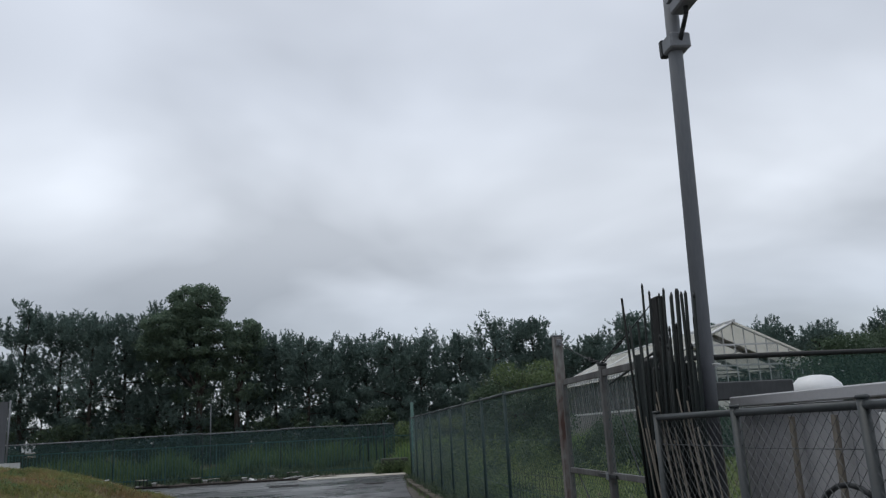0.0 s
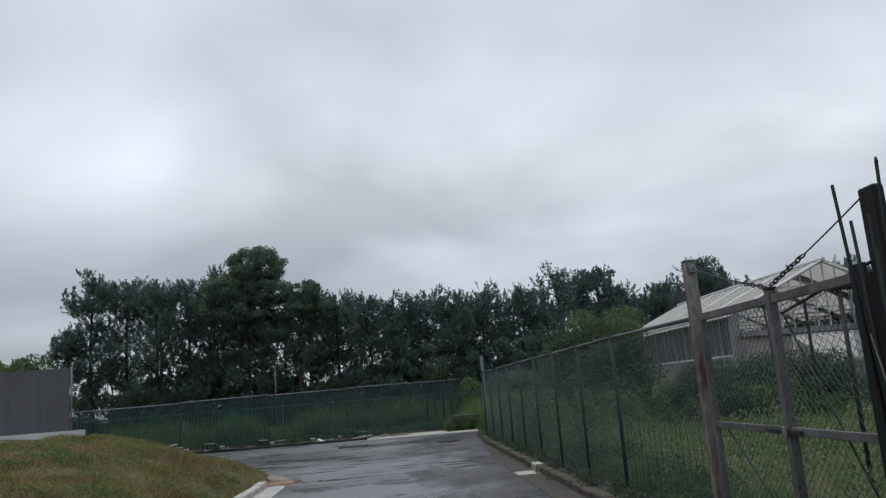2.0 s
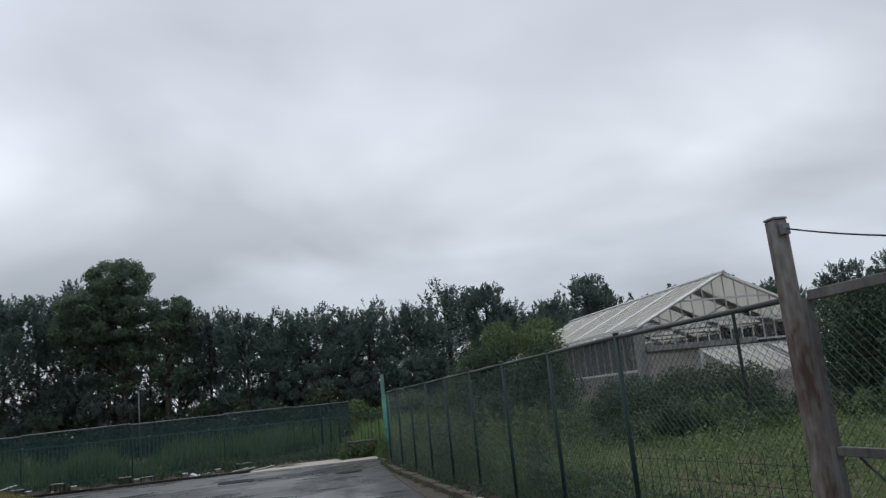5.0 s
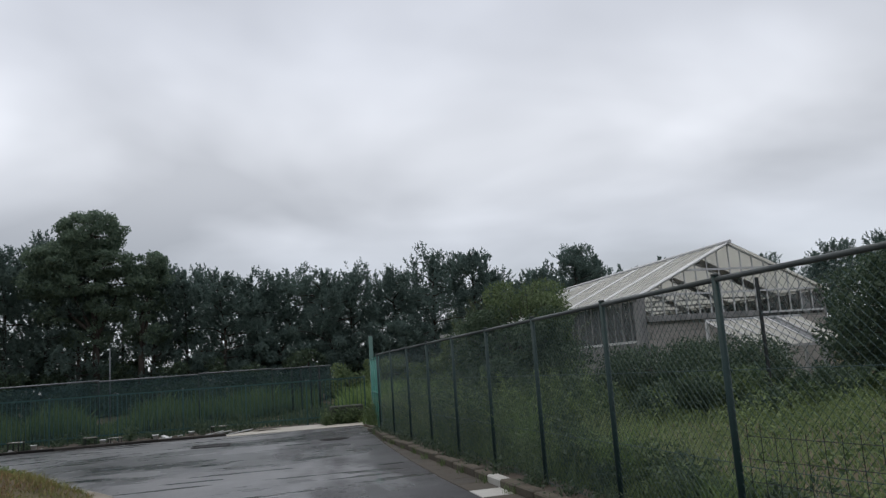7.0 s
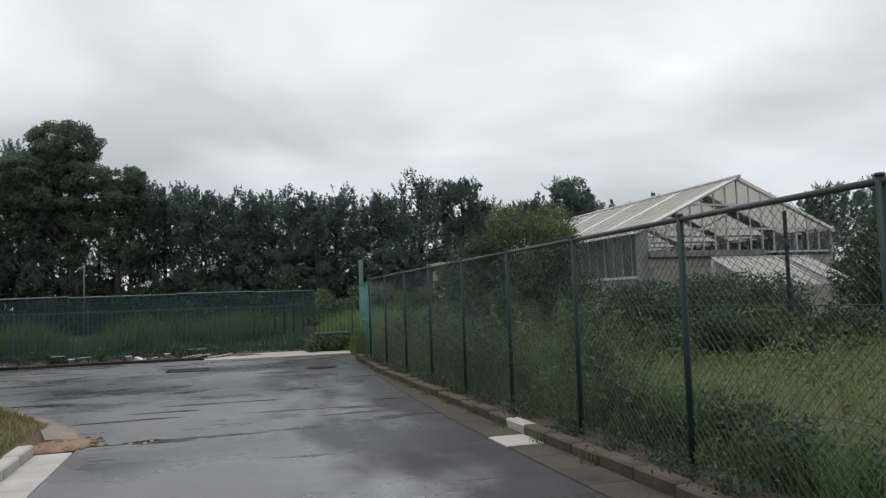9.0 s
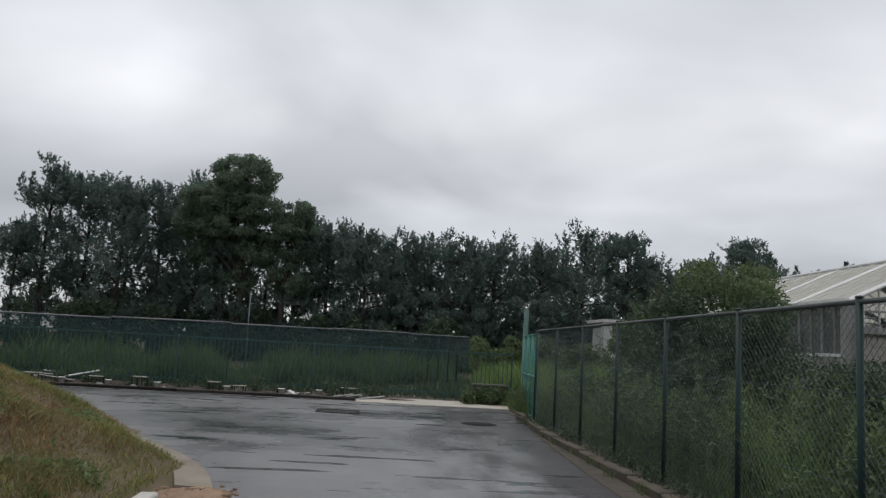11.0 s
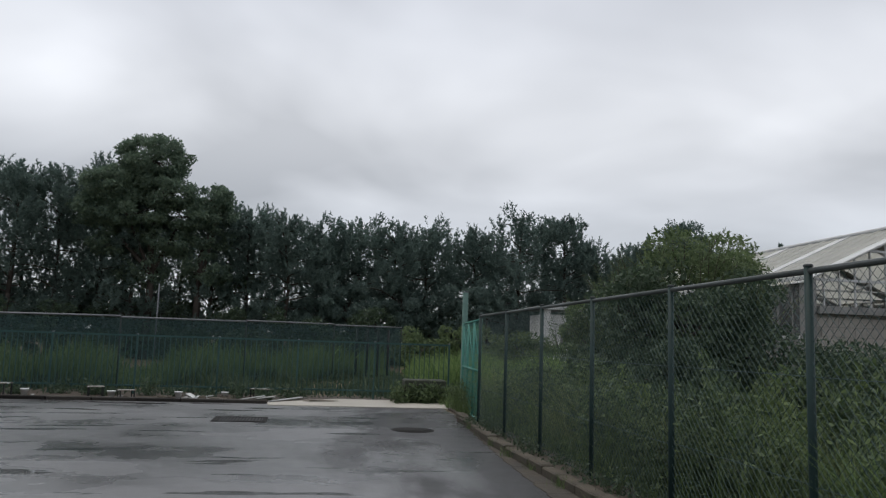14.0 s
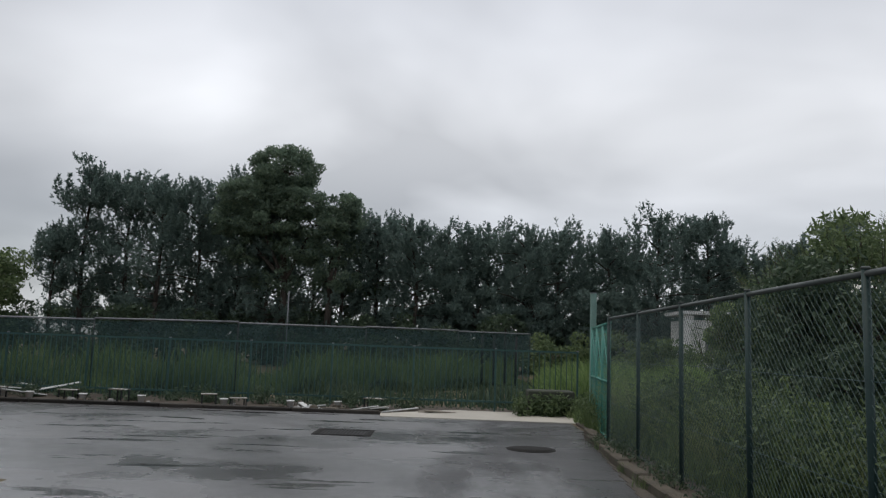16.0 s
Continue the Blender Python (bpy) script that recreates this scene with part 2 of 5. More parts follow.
SHEET = mat("grey_sheet_metal", (0.31, 0.31, 0.325), (0.44, 0.44, 0.455), 0.8, 0.5, 0.1, 30, metal=0.1)
WHITE = mat("weathered_white_paint", (0.42, 0.43, 0.43), (0.68, 0.69, 0.69), 1.4, 0.6, 0.15, 40)
WHITE_PLASTIC = mat("white_plastic", (0.60, 0.61, 0.62), (0.76, 0.77, 0.78), 2, 0.4, 0.05)
ROOF = mat("pale_corrugated_roofing", (0.58, 0.58, 0.55), (0.80, 0.80, 0.77), 0.6, 0.45, 0.1, 20, stretch=(1, 0.25, 1))
BLOCK = mat("pale_block_wall", (0.26, 0.24, 0.22), (0.44, 0.425, 0.395), 0.7, 0.85, 0.3, 20)
JOINT = mat("mortar_joint", (0.20, 0.195, 0.18), (0.28, 0.275, 0.255), 0.9, 0.9, 0.3, 20)
SIDE_GREY = mat("grey_side_sheet", (0.13, 0.13, 0.13), (0.30, 0.295, 0.285), 1.4, 0.7, 0.2, 20)
FRAME_WHITE = mat("weathered_aluminium_bar", (0.42, 0.43, 0.44), (0.64, 0.65, 0.66), 2, 0.5, 0.1)
roof_nodes, roof_links = ROOF.node_tree.nodes, ROOF.node_tree.links
roof_glow, roof_mix = roof_nodes.new("ShaderNodeBsdfTranslucent"), roof_nodes.new("ShaderNodeMixShader")
roof_glow.inputs["Color"].default_value, roof_mix.inputs[0].default_value = (0.88, 0.88, 0.84, 1), 0.62
roof_links.new(roof_nodes["Principled BSDF"].outputs[0], roof_mix.inputs[1])
roof_links.new(roof_glow.outputs[0], roof_mix.inputs[2])
roof_links.new(roof_mix.outputs[0], roof_nodes["Material Output"].inputs["Surface"])
GLASS = glass("dirty_glass", (0.36, 0.38, 0.38), 0.08, 0.86)
GLASS_GREY = glass("milky_glass", (0.17, 0.18, 0.185), 0.2, 0.30)
SIDE_BAR = mat("stained_grey_bar", (0.13, 0.13, 0.13), (0.30, 0.30, 0.295), 2.0, 0.7, 0.2, 30, contrast=0.35)
NET = netting("dark_shade_netting", (0.032, 0.072, 0.072), 0.60)
PIPE_NET = netting("green_garden_netting", (0.045, 0.105, 0.095), 0.50)
WOOD = mat("grey_weathered_wood", (0.10, 0.085, 0.065), (0.26, 0.235, 0.20), 3, 0.8, 0.3, 40, stretch=(1, 1, 0.2))
BARK = mat("pine_bark", (0.030, 0.024, 0.020), (0.075, 0.062, 0.052), 3, 0.9, 0.5, 20, stretch=(1, 1, 0.3))
PINE = leafy("pine_needles", (0.116, 0.170, 0.158), (0.160, 0.224, 0.196), 0.58)
BROADLEAF = leafy("broad_leaves", (0.096, 0.146, 0.116), (0.176, 0.240, 0.160), 0.50)
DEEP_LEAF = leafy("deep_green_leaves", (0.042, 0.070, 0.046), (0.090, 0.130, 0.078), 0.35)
WILLOW = leafy("narrow_willow_leaves", (0.062, 0.100, 0.048), (0.190, 0.250, 0.120), 0.45)
WEED = leafy("weed_leaves", (0.040, 0.070, 0.034), (0.150, 0.205, 0.094), 0.40)
LOW_WEED = leafy("low_weed_leaves", (0.066, 0.108, 0.042), (0.210, 0.275, 0.115), 0.42)
MEADOW = leafy("meadow_blades", (0.120, 0.180, 0.070), (0.260, 0.330, 0.150), 0.45)
PALE_GRASS = leafy("pale_grass_blades", (0.130, 0.165, 0.075), (0.330, 0.375, 0.190), 0.45)
OPEN_GRASS = leafy("open_blades", (0.085, 0.150, 0.050), (0.230, 0.320, 0.120), 0.4)
TALL = leafy("tall_blades", (0.060, 0.098, 0.040), (0.165, 0.225, 0.092), 0.4)
BANK = leafy("bank_blades", (0.095, 0.110, 0.035), (0.300, 0.300, 0.110), 0.35)
BANK_DRY = leafy("dry_bank_blades", (0.14, 0.085, 0.042), (0.36, 0.255, 0.125), 0.3)

# ---- mesh helpers ----


def bx(bm, x0, y0, z0, x1, y1, z1):
    v = [bm.verts.new(p) for p in ((x0, y0, z0), (x1, y0, z0), (x1, y1, z0), (x0, y1, z0), (x0, y0, z1), (x1, y0, z1), (x1, y1, z1), (x0, y1, z1))]
    for f in ((3, 2, 1, 0), (4, 5, 6, 7), (0, 1, 5, 4), (1, 2, 6, 5), (2, 3, 7, 6), (3, 0, 4, 7)):
        bm.faces.new([v[i] for i in f])
    return bm


def rod(bm, p, q, r, n=6, r2=None, caps=True):
    p, q = Vector(p), Vector(q)
    turn = (q - p).to_track_quat("Z", "Y")
    rings = []
    for c, rr in ((p, r), (q, r if r2 is None else r2)):
        rings.append([bm.verts.new(c + turn @ Vector((rr * math.cos(2 * math.pi * i / n), rr * math.sin(2 * math.pi * i / n), 0))) for i in range(n)])
    for i in range(n):
        f = bm.faces.new((rings[0][i], rings[0][(i + 1) % n], rings[1][(i + 1) % n], rings[1][i]))
        f.smooth = n > 5
    if caps:
        bm.faces.new(rings[0][::-1])
        bm.faces.new(rings[1])
    return bm


def tube(bm, points, r, n=6, r2=None):
    k = len(points) - 1
    for i in range(k):
        a = r if r2 is None else r + (r2 - r) * i / k
        b = r if r2 is None else r + (r2 - r) * (i + 1) / k
        rod(bm, points[i], points[i + 1], a, n, b)
    return bm


def revolve(bm, profile, n=24, centre=(0, 0, 0)):
    rings = []
    for r, z in profile:
        rings.append([bm.verts.new((centre[0] + r * math.cos(2 * math.pi * i / n), centre[1] + r * math.sin(2 * math.pi * i / n), centre[2] + z)) for i in range(n)])
    for a, b in zip(rings, rings[1:]):
        for i in range(n):
            bm.faces.new((a[i], a[(i + 1) % n], b[(i + 1) % n], b[i])).smooth = True
    bm.faces.new(rings[0][::-1])
    bm.faces.new(rings[-1])
    return bm


def bevel(bm, width, segments=1):
    bmesh.ops.remove_doubles(bm, verts=bm.verts, dist=1e-5)
    bmesh.ops.bevel(bm, geom=bm.edges[:], offset=width, segments=segments, affect="EDGES")
    return bm


def part(name, bm, material, parent=None, label=""):
    me = bpy.data.meshes.new(name)
    bm.to_mesh(me)
    bm.free()
    me.materials.append(material)
    ob = new(name, me)
    ob.parent = parent
    return tagged(ob, label)


def thing(name, label, category, group="", at=(0, 0, 0), kind=""):
    ob = new(name)
    ob.location = at
    return tagged(ob, label, category, group, kind)


def B():
    return bmesh.new()


def tri_mesh(name, verts, tris, material, parent=None):
    me = bpy.data.meshes.new(name)
    verts, tris = np.asarray(verts, np.float32), np.asarray(tris, np.int32)
    me.vertices.add(len(verts))
    me.vertices.foreach_set("co", verts.ravel())
    me.loops.add(tris.size)
    me.loops.foreach_set("vertex_index", tris.ravel())
    me.polygons.add(len(tris))
    me.polygons.foreach_set("loop_start", np.arange(0, tris.size, 3, dtype=np.int32))
    me.update(calc_edges=True)
    me.materials.append(material)
    ob = new(name, me)
    ob.parent = parent
    return ob


rng = np.random.default_rng(7)


def blades(base, height, width, lean=0.35):
    """Bent grass blades, three triangles each, standing on the points base."""
    k = len(base)
    a = rng.uniform(0, 2 * np.pi, k)
    side = np.stack([np.cos(a), np.sin(a), 0 * a], 1) * (width / 2)[:, None]
    b = rng.uniform(0, 2 * np.pi, k)
    way = np.stack([np.cos(b), np.sin(b), 0 * b], 1) * (height * rng.uniform(0.1, 1.0, k) * lean)[:, None]
    rise = np.stack([0 * a, 0 * a, height], 1)
    v = np.stack([base - side, base + side, base + 0.3 * way + 0.55 * rise - 0.7 * side, base + 0.3 * way + 0.55 * rise + 0.7 * side, base + way + rise * 0.95], 1)
    i = (np.arange(k) * 5)[:, None]
    t = np.concatenate([i + np.array([0, 1, 3]), i + np.array([0, 3, 2]), i + np.array([2, 3, 4])])
    return v.reshape(-1, 3), t


def leaves(centre, size, long=1.0, droop=0.0):
    """Single leaves, folded rhombs turned every way."""
    k = len(centre)
    d = rng.normal(size=(k, 3))
    d[:, 2] -= droop
    d /= np.linalg.norm(d, axis=1)[:, None]
    e = np.cross(d, rng.normal(size=(k, 3)))
    e /= np.linalg.norm(e, axis=1)[:, None]
    s = (size * rng.uniform(0.6, 1.3, k))[:, None]
    v = np.stack([centre - d * s * long, centre + e * s * 0.5, centre + d * s * long, centre - e * s * 0.5], 1)
    i = (np.arange(k) * 4)[:, None]
    return v.reshape(-1, 3), np.concatenate([i + np.array([0, 1, 2]), i + np.array([0, 2, 3])])


def tufts(centre, way, length, needles=7):
    """Bunches of needles, each a thin triangle fanned round the direction way."""
    k = len(centre)
    c = np.repeat(centre, needles, 0)
    d = np.repeat(way, needles, 0) + rng.normal(size=(k * needles, 3)) * 0.45
    d /= np.linalg.norm(d, axis=1)[:, None]
    e = np.cross(d, rng.normal(size=(k * needles, 3)))
    e /= np.linalg.norm(e, axis=1)[:, None]
    s = (np.repeat(length, needles) * rng.uniform(0.7, 1.2, k * needles))[:, None]
    v = np.stack([c - e * s * 0.19, c + e * s * 0.19, c + d * s], 1)
    return v.reshape(-1, 3), np.arange(k * needles * 3).reshape(-1, 3)


# ---- ground ----


def smooth(a, b, v):
    v = np.clip((v - a) / (b - a), 0, 1)
    return v * v * (3 - 2 * v)


def bank_depth(x, y):
    """How far a place lies inside the grassy bank beside the road."""
    d1 = -2.62 - x
    d2 = (x + 2.92) * -0.844 + (y - 21.4) * -0.537 - 0.36 * smooth(24.0, 21.8, y)
    return np.minimum(d1, d2)


def height(x, y):
    x, y = np.asarray(x, float), np.asarray(y, float)
    d = bank_depth(x, y)
    bumps = 0.05 * np.sin(1.7 * x + 0.6 * y) + 0.05 * np.sin(0.9 * x - 1.9 * y) + 0.03 * np.sin(4.1 * y + 2 * x)
    bank = (0.07 + 1.15 * (1 - np.exp(-(np.maximum(d - 0.30 * smooth(20.5, 18.5, y), 0) / (2.2 - 0.6 * smooth(19.5, 23.5, y))) ** 1.1)) + bumps * smooth(0.3, 1.2, d)) * smooth(34.5, 31.5, y) * smooth(-60, -45, x)
    z = np.where(d > 0, bank, -0.05)
    z = np.where((d <= 0) & (x > 3.0) & (x < 300), (0.06 + 0.04 * np.sin(0.8 * x) * np.sin(0.7 * y)) * smooth(3.45, 4.3, x), z)
    return np.where((d <= 0) & (y > 33.2), (0.02 + 0.03 * np.sin(0.9 * x + 0.4 * y)) * smooth(35.6, 37.0, y) - 0.03, z)


def ground_sheet():
    xs = np.unique(np.concatenate([np.linspace(-2600, -60, 14), np.arange(-60, -24, 2.0), np.arange(-24, 30, 0.4), np.arange(30, 64, 2.0), np.linspace(64, 2600, 14)]))
    ys = np.unique(np.concatenate([np.linspace(-2600, -30, 14), np.arange(-30, -6, 2.0), np.arange(-6, 40, 0.4), np.arange(40, 90, 2.0), np.linspace(90, 2600, 14)]))
    gx, gy = np.meshgrid(xs, ys)
    v = np.stack([gx, gy, height(gx, gy)], 2).reshape(-1, 3)
    w = len(xs)
    i = (np.arange(len(ys) - 1)[:, None] * w + np.arange(w - 1)[None]).ravel()[:, None]
    t = np.concatenate([i + np.array([0, 1, w + 1]), i + np.array([0, w + 1, w])])
    ob = tri_mesh("ground", v, t, EARTH)
    ob.data.polygons.foreach_set("use_smooth", np.ones(len(ob.data.polygons), bool))
    return tagged(ob, "grassy earth with a raised bank beside the road", "ground", kind="structure")


ground_sheet()


def road():
    bm = B()
    edge = [(-2.02, -30), (2.36, -30), (2.36, 18.2), (2.45, 21), (2.62, 24.2), (2.85, 27), (3.05, 29.5), (3.35, 30.6), (3.62, 32.45), (-0.95, 32.6), (-0.97, 33.1), (-22, 33.0), (-22, 31.9), (-9.92, 32.4), (-2.92, 21.4), (-2.52, 20.6), (-2.26, 19.9), (-2.08, 19.2), (-2.02, 18.6)]
    top = [bm.verts.new((x, y, 0.0)) for x, y in edge]
    low = [bm.verts.new((x, y, -0.04)) for x, y in edge]
    bm.faces.new(top)
    for i in range(len(edge)):
        j = (i + 1) % len(edge)
        bm.faces.new((top[j], top[i], low[i], low[j]))
    bmesh.ops.triangulate(bm, faces=bm.faces[:])
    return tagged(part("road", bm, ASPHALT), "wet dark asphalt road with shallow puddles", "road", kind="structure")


road()

# ---- chain-link fences ----


def wire_panel(bm, length, low, high, pitch=0.08, r=0.0018):
    """Two layers of slanting wires across a panel that runs along +y."""
    h = high - low
    k = int((length + h) / pitch)
    for i in range(k + 1):
        s = i * pitch
        a, b = max(0.0, s - h), min(length, s)
        if b - a > 0.02:
            rod(bm, (0.003, a, low + s - a), (0.003, b, low + s - b), r, 3, caps=False)
            rod(bm, (-0.003, a, high - s + a), (-0.003, b, high - s + b), r, 3, caps=False)
    return bm


def chain_link_fence(name, label, y0, count, spacing, high, x, low=0.10, first=True, last=True, paint=None, rail_paint=None, wire=None):
    """A straight run of posts, top rail, tension wires and mesh panels along +y."""
    fence = thing(name, label, "fence", at=(x, y0, 0))
    for i in range(int(not first), count + int(last)):
        bm = rod(B(), (0, i * spacing, -0.2), (0, i * spacing, high), 0.028, 10)
        post = part("post", bm, paint or FENCE_GREEN, fence)
        part("cap", revolve(B(), [(0.032, 0), (0.032, 0.012), (0.024, 0.018)], 10, (0, i * spacing, high)), rail_paint or FENCE_RAIL, post, "grey metal post cap")
    for i in range(count):
        part("top_rail", rod(B(), (0, i * spacing, high - 0.03), (0, (i + 1) * spacing, high - 0.03), 0.022, 8), rail_paint or FENCE_RAIL, fence, "grey-green top rail")
        mesh = wire_panel(B(), spacing, low, high - 0.05)
        part("wire_mesh", mesh, wire or WIRE_GREEN, fence, "dark green diamond wire mesh").location = (0, i * spacing, 0)
        for z in (low + 0.02, low + 0.62, low + 1.32):
            part("tension_wire", rod(B(), (0.01, i * spacing, z), (0.01, (i + 1) * spacing, z + random.uniform(-0.02, 0.02)), 0.003, 4), wire or WIRE_GREEN, fence)
    return fence


chain_link_fence("chain_link_fence", "dark green chain-link fence along the kerb with weeds behind", 12.53, 8, 2.0, 2.15, 3.17)
short_panel = chain_link_fence("chain_link_fence", "short chain-link panel between the fence and a rusty gate post", 10.11, 1, 2.42, 2.15, 3.34, first=False, last=False)
short_panel.rotation_euler = (0, 0, 0.0704)
chain_link_fence("chain_link_fence", "lower dark chain-link fence before a sheet-metal wall", -2.14, 7, 1.186, 1.65, 2.95, paint=FENCE_DARK, rail_paint=FENCE_DARK, wire=WIRE_GREY)

# ---- swing gate with chain ----
gate_post = thing("gate_post", "rusty white square steel gate post with a bracket", "post", at=(3.37, 10.05, 0))
part("shaft", bevel(bx(B(), -0.055, -0.055, -0.3, 0.055, 0.055, 2.70), 0.006), RUST, gate_post)
part("cap", bevel(bx(B(), -0.06, -0.06, 2.703, 0.06, 0.06, 2.72), 0.004), GALV, gate_post, "grey steel cap plate")
part("bracket", bevel(bx(B(), -0.03, -0.11, 2.58, 0.03, -0.058, 2.66), 0.004), GALV, gate_post, "steel chain bracket")

wire_gate = thing("wire_gate", "weathered grey steel frame gate with wire mesh, chained shut", "gate", at=(3.36, 7.0, 0))
for y, w in ((0.04, 0.032), (1.42, 0.036), (2.86, 0.028)):
    part("stile", bevel(bx(B(), -w, y - w, 0.10, w, y + w, 2.19 if y == 1.42 else 2.10), 0.005), RUST_GREY, wire_gate)
for z, r in ((0.12, 0.022), (1.07, 0.030), (2.115, 0.034)):
    for a, b in ((0.074, 1.382), (1.458, 2.83)):
        part("rail", bevel(bx(B(), -0.022, a, z - r, 0.022, b, z + r), 0.004), RUST_GREY, wire_gate)
part("strap", bevel(bx(B(), -0.038, 1.37, 2.192, 0.038, 1.47, 2.215), 0.004), DARK_STEEL, wire_gate, "dark steel cap strap")
part("brace", rod(B(), (0.03, 1.34, 1.99), (0.03, 0.06, 2.20), 0.012, 6), DARK_STEEL, wire_gate)
for y0, z0, y1, z1 in ((1.48, 0.15, 1.62, 2.05), (0.10, 0.15, 1.30, 1.95), (1.52, 0.15, 2.70, 1.04)):
    part("brace", rod(B(), (0.03, y0, z0), (0.03, y1, z1), 0.009, 6), DARK_STEEL, wire_gate)
part("wire_mesh", wire_panel(B(), 2.84, 0.12, 2.09), WIRE_GREEN, wire_gate, "slack diamond wire mesh")
part("latch_bar", bevel(bx(B(), -0.052, 1.18, 1.045, -0.036, 1.72, 1.085), 0.004), DARK_STEEL, wire_gate, "dark steel latch bar")
part("latch_staple", bevel(bx(B(), -0.062, 1.38, 1.03, -0.053, 1.46, 1.10), 0.003), GALV, wire_gate, "small steel staple")

low_mesh = thing("welded_mesh_panel", "low dark welded wire panel tied to the chain-link fence", "fence", at=(3.37, 10.2, 0))
low_mesh.rotation_euler = (0, 0, 0.0704)
for i in range(16):
    part("upright_wire", rod(B(), (0, i * 0.15, 0.02), (random.uniform(-0.01, 0.01), i * 0.15, 0.98 + random.uniform(-0.02, 0.05)), 0.0035, 4), DARK_STEEL, low_mesh)
for i in range(6):
    part("cross_wire", rod(B(), (0.005, -0.02, 0.12 + i * 0.165), (0.005, 2.28, 0.10 + i * 0.165), 0.003, 4), DARK_STEEL, low_mesh)


def link_bm(bm, a, b, twist):
    """One oval chain link between two points."""
    a, b = Vector(a), Vector(b)
    q = (b - a).to_track_quat("Z", "Y") @ Euler((0, 0, twist)).to_quaternion()
    half, mid = (b - a).length * 0.62, (a + b) / 2
    loop = []
    for i in range(12):
        t = 2 * math.pi * i / 12
        loop.append(mid + q @ Vector((0.018 * math.cos(t), 0, half * math.sin(t))))
    for i in range(12):
        rod(bm, loop[i], loop[(i + 1) % 12], 0.0065, 5, caps=False)
    return bm


def hanging_chain(label, a, b, links_from, sag, links):
    chain = thing("chain", label, "chain", at=(0, 0, 0))
    a, b = Vector(a), Vector(b)

    def at(t):
        return a.lerp(b, t) - Vector((0, 0, sag * 4 * t * (1 - t)))
    if links_from > 0:
        part("wire", tube(B(), [at(links_from * i / 6) for i in range(7)], 0.006, 5), DARK_STEEL, chain, "thin dark wire rope")
    for i in range(links):
        s = (1 - links_from) / links
        part("link", link_bm(B(), at(links_from + s * i), at(links_from + s * (i + 1)), (i % 2) * 1.57), DARK_STEEL, chain)
    return chain


hanging_chain("dark wire and chain from the post to the gate", (3.37, 9.95, 2.62), (3.36, 8.47, 2.225), 0.70, 0.025, 7)
hanging_chain("dark chain from the gate up to the stake bundle", (3.40, 7.10, 2.62), (3.36, 8.39, 2.225), 0.58, 0.01, 9)

# ---- bundle of stakes beside the pole ----
TIMBER = mat("dark_wet_timber", (0.008, 0.009, 0.009), (0.030, 0.030, 0.028), 3, 0.6, 0.3, 30, stretch=(1, 1, 0.2), spec=0.15)
bundle_post = thing("timber_post", "dark weathered timber post among the stakes", "post", at=(3.46, 7.07, 0))
part("shaft", bevel(bx(B(), -0.04, -0.085, -0.3, 0.04, 0.085, 2.69), 0.012), TIMBER, bundle_post)
screen = thing("board_screen", "dark board screen fixed behind the chain-link fence", "panel", at=(3.13, 5.80, 0))
for i in range(7):
    part("board", bevel(bx(B(), -0.012, i * 0.16, 0.02, 0.012, i * 0.16 + 0.155, 1.98 + 0.16 * i / 6 + random.uniform(-0.05, 0.03)), 0.003), STICK, screen)
part("batten", bevel(bx(B(), 0.014, 0, 1.6, 0.05, 1.1, 1.67), 0.004), STICK, screen)
random.seed(3)
STAKES = ((6.31, 2.68), (6.25, 2.61), (5.97, 2.54), (5.92, 2.57), (5.89, 2.53), (5.79, 2.50), (5.73, 2.53), (5.68, 2.52), (5.64, 2.49), (5.60, 2.49), (5.51, 2.46), (5.56, 2.31), (6.00, 2.29))
for i in range(42):
    y, top = STAKES[i] if i < len(STAKES) else (random.uniform(5.55, 6.42), random.uniform(1.8, 2.30))
    stake = thing("garden_stake", "dark coated garden stake standing in a bundle", "stake", "bundle of stakes behind the fence", (3.01 + random.uniform(-0.015, 0.06), y, 0.0))
    foot = random.uniform(0.06, 0.28)
    part("shaft", rod(B(), (0, foot, 0.02), (0, 0, top - 0.02), random.uniform(0.008, 0.013), 7), STICK, stake)
    part("tip", revolve(B(), [(0.010, 0), (0.010, 0.02), (0.004, 0.04)], 7, (0, 0, top - 0.04)), DARK_STEEL, stake)
for y0, y1, z1 in ((6.50, 6.72, 2.63), (6.44, 6.42, 2.38), (6.46, 6.60, 2.38), (6.48, 6.40, 2.18)):
    stake = thing("garden_stake", "leaning dark stake beside the gate", "stake", "bundle of stakes behind the fence", (2.99, 6.6, 0))
    part("shaft", rod(B(), (0, y0 - 6.6, 0.02), (0, y1 - 6.6, z1), 0.015, 7, 0.010), STICK, stake)
for i in range(14):
    cane = thing("bamboo_cane", "thin pale cane leaning against the fence mesh", "cane", "canes leaning on the fence", (2.98, 5.06 + i * 0.085, 0))
    part("shaft", rod(B(), (0.0, 0, 0.02), (0.0, 0.36 + 0.06 * (i % 3), 1.45 + 0.09 * (i % 5)), 0.006, 5), WOOD, cane)

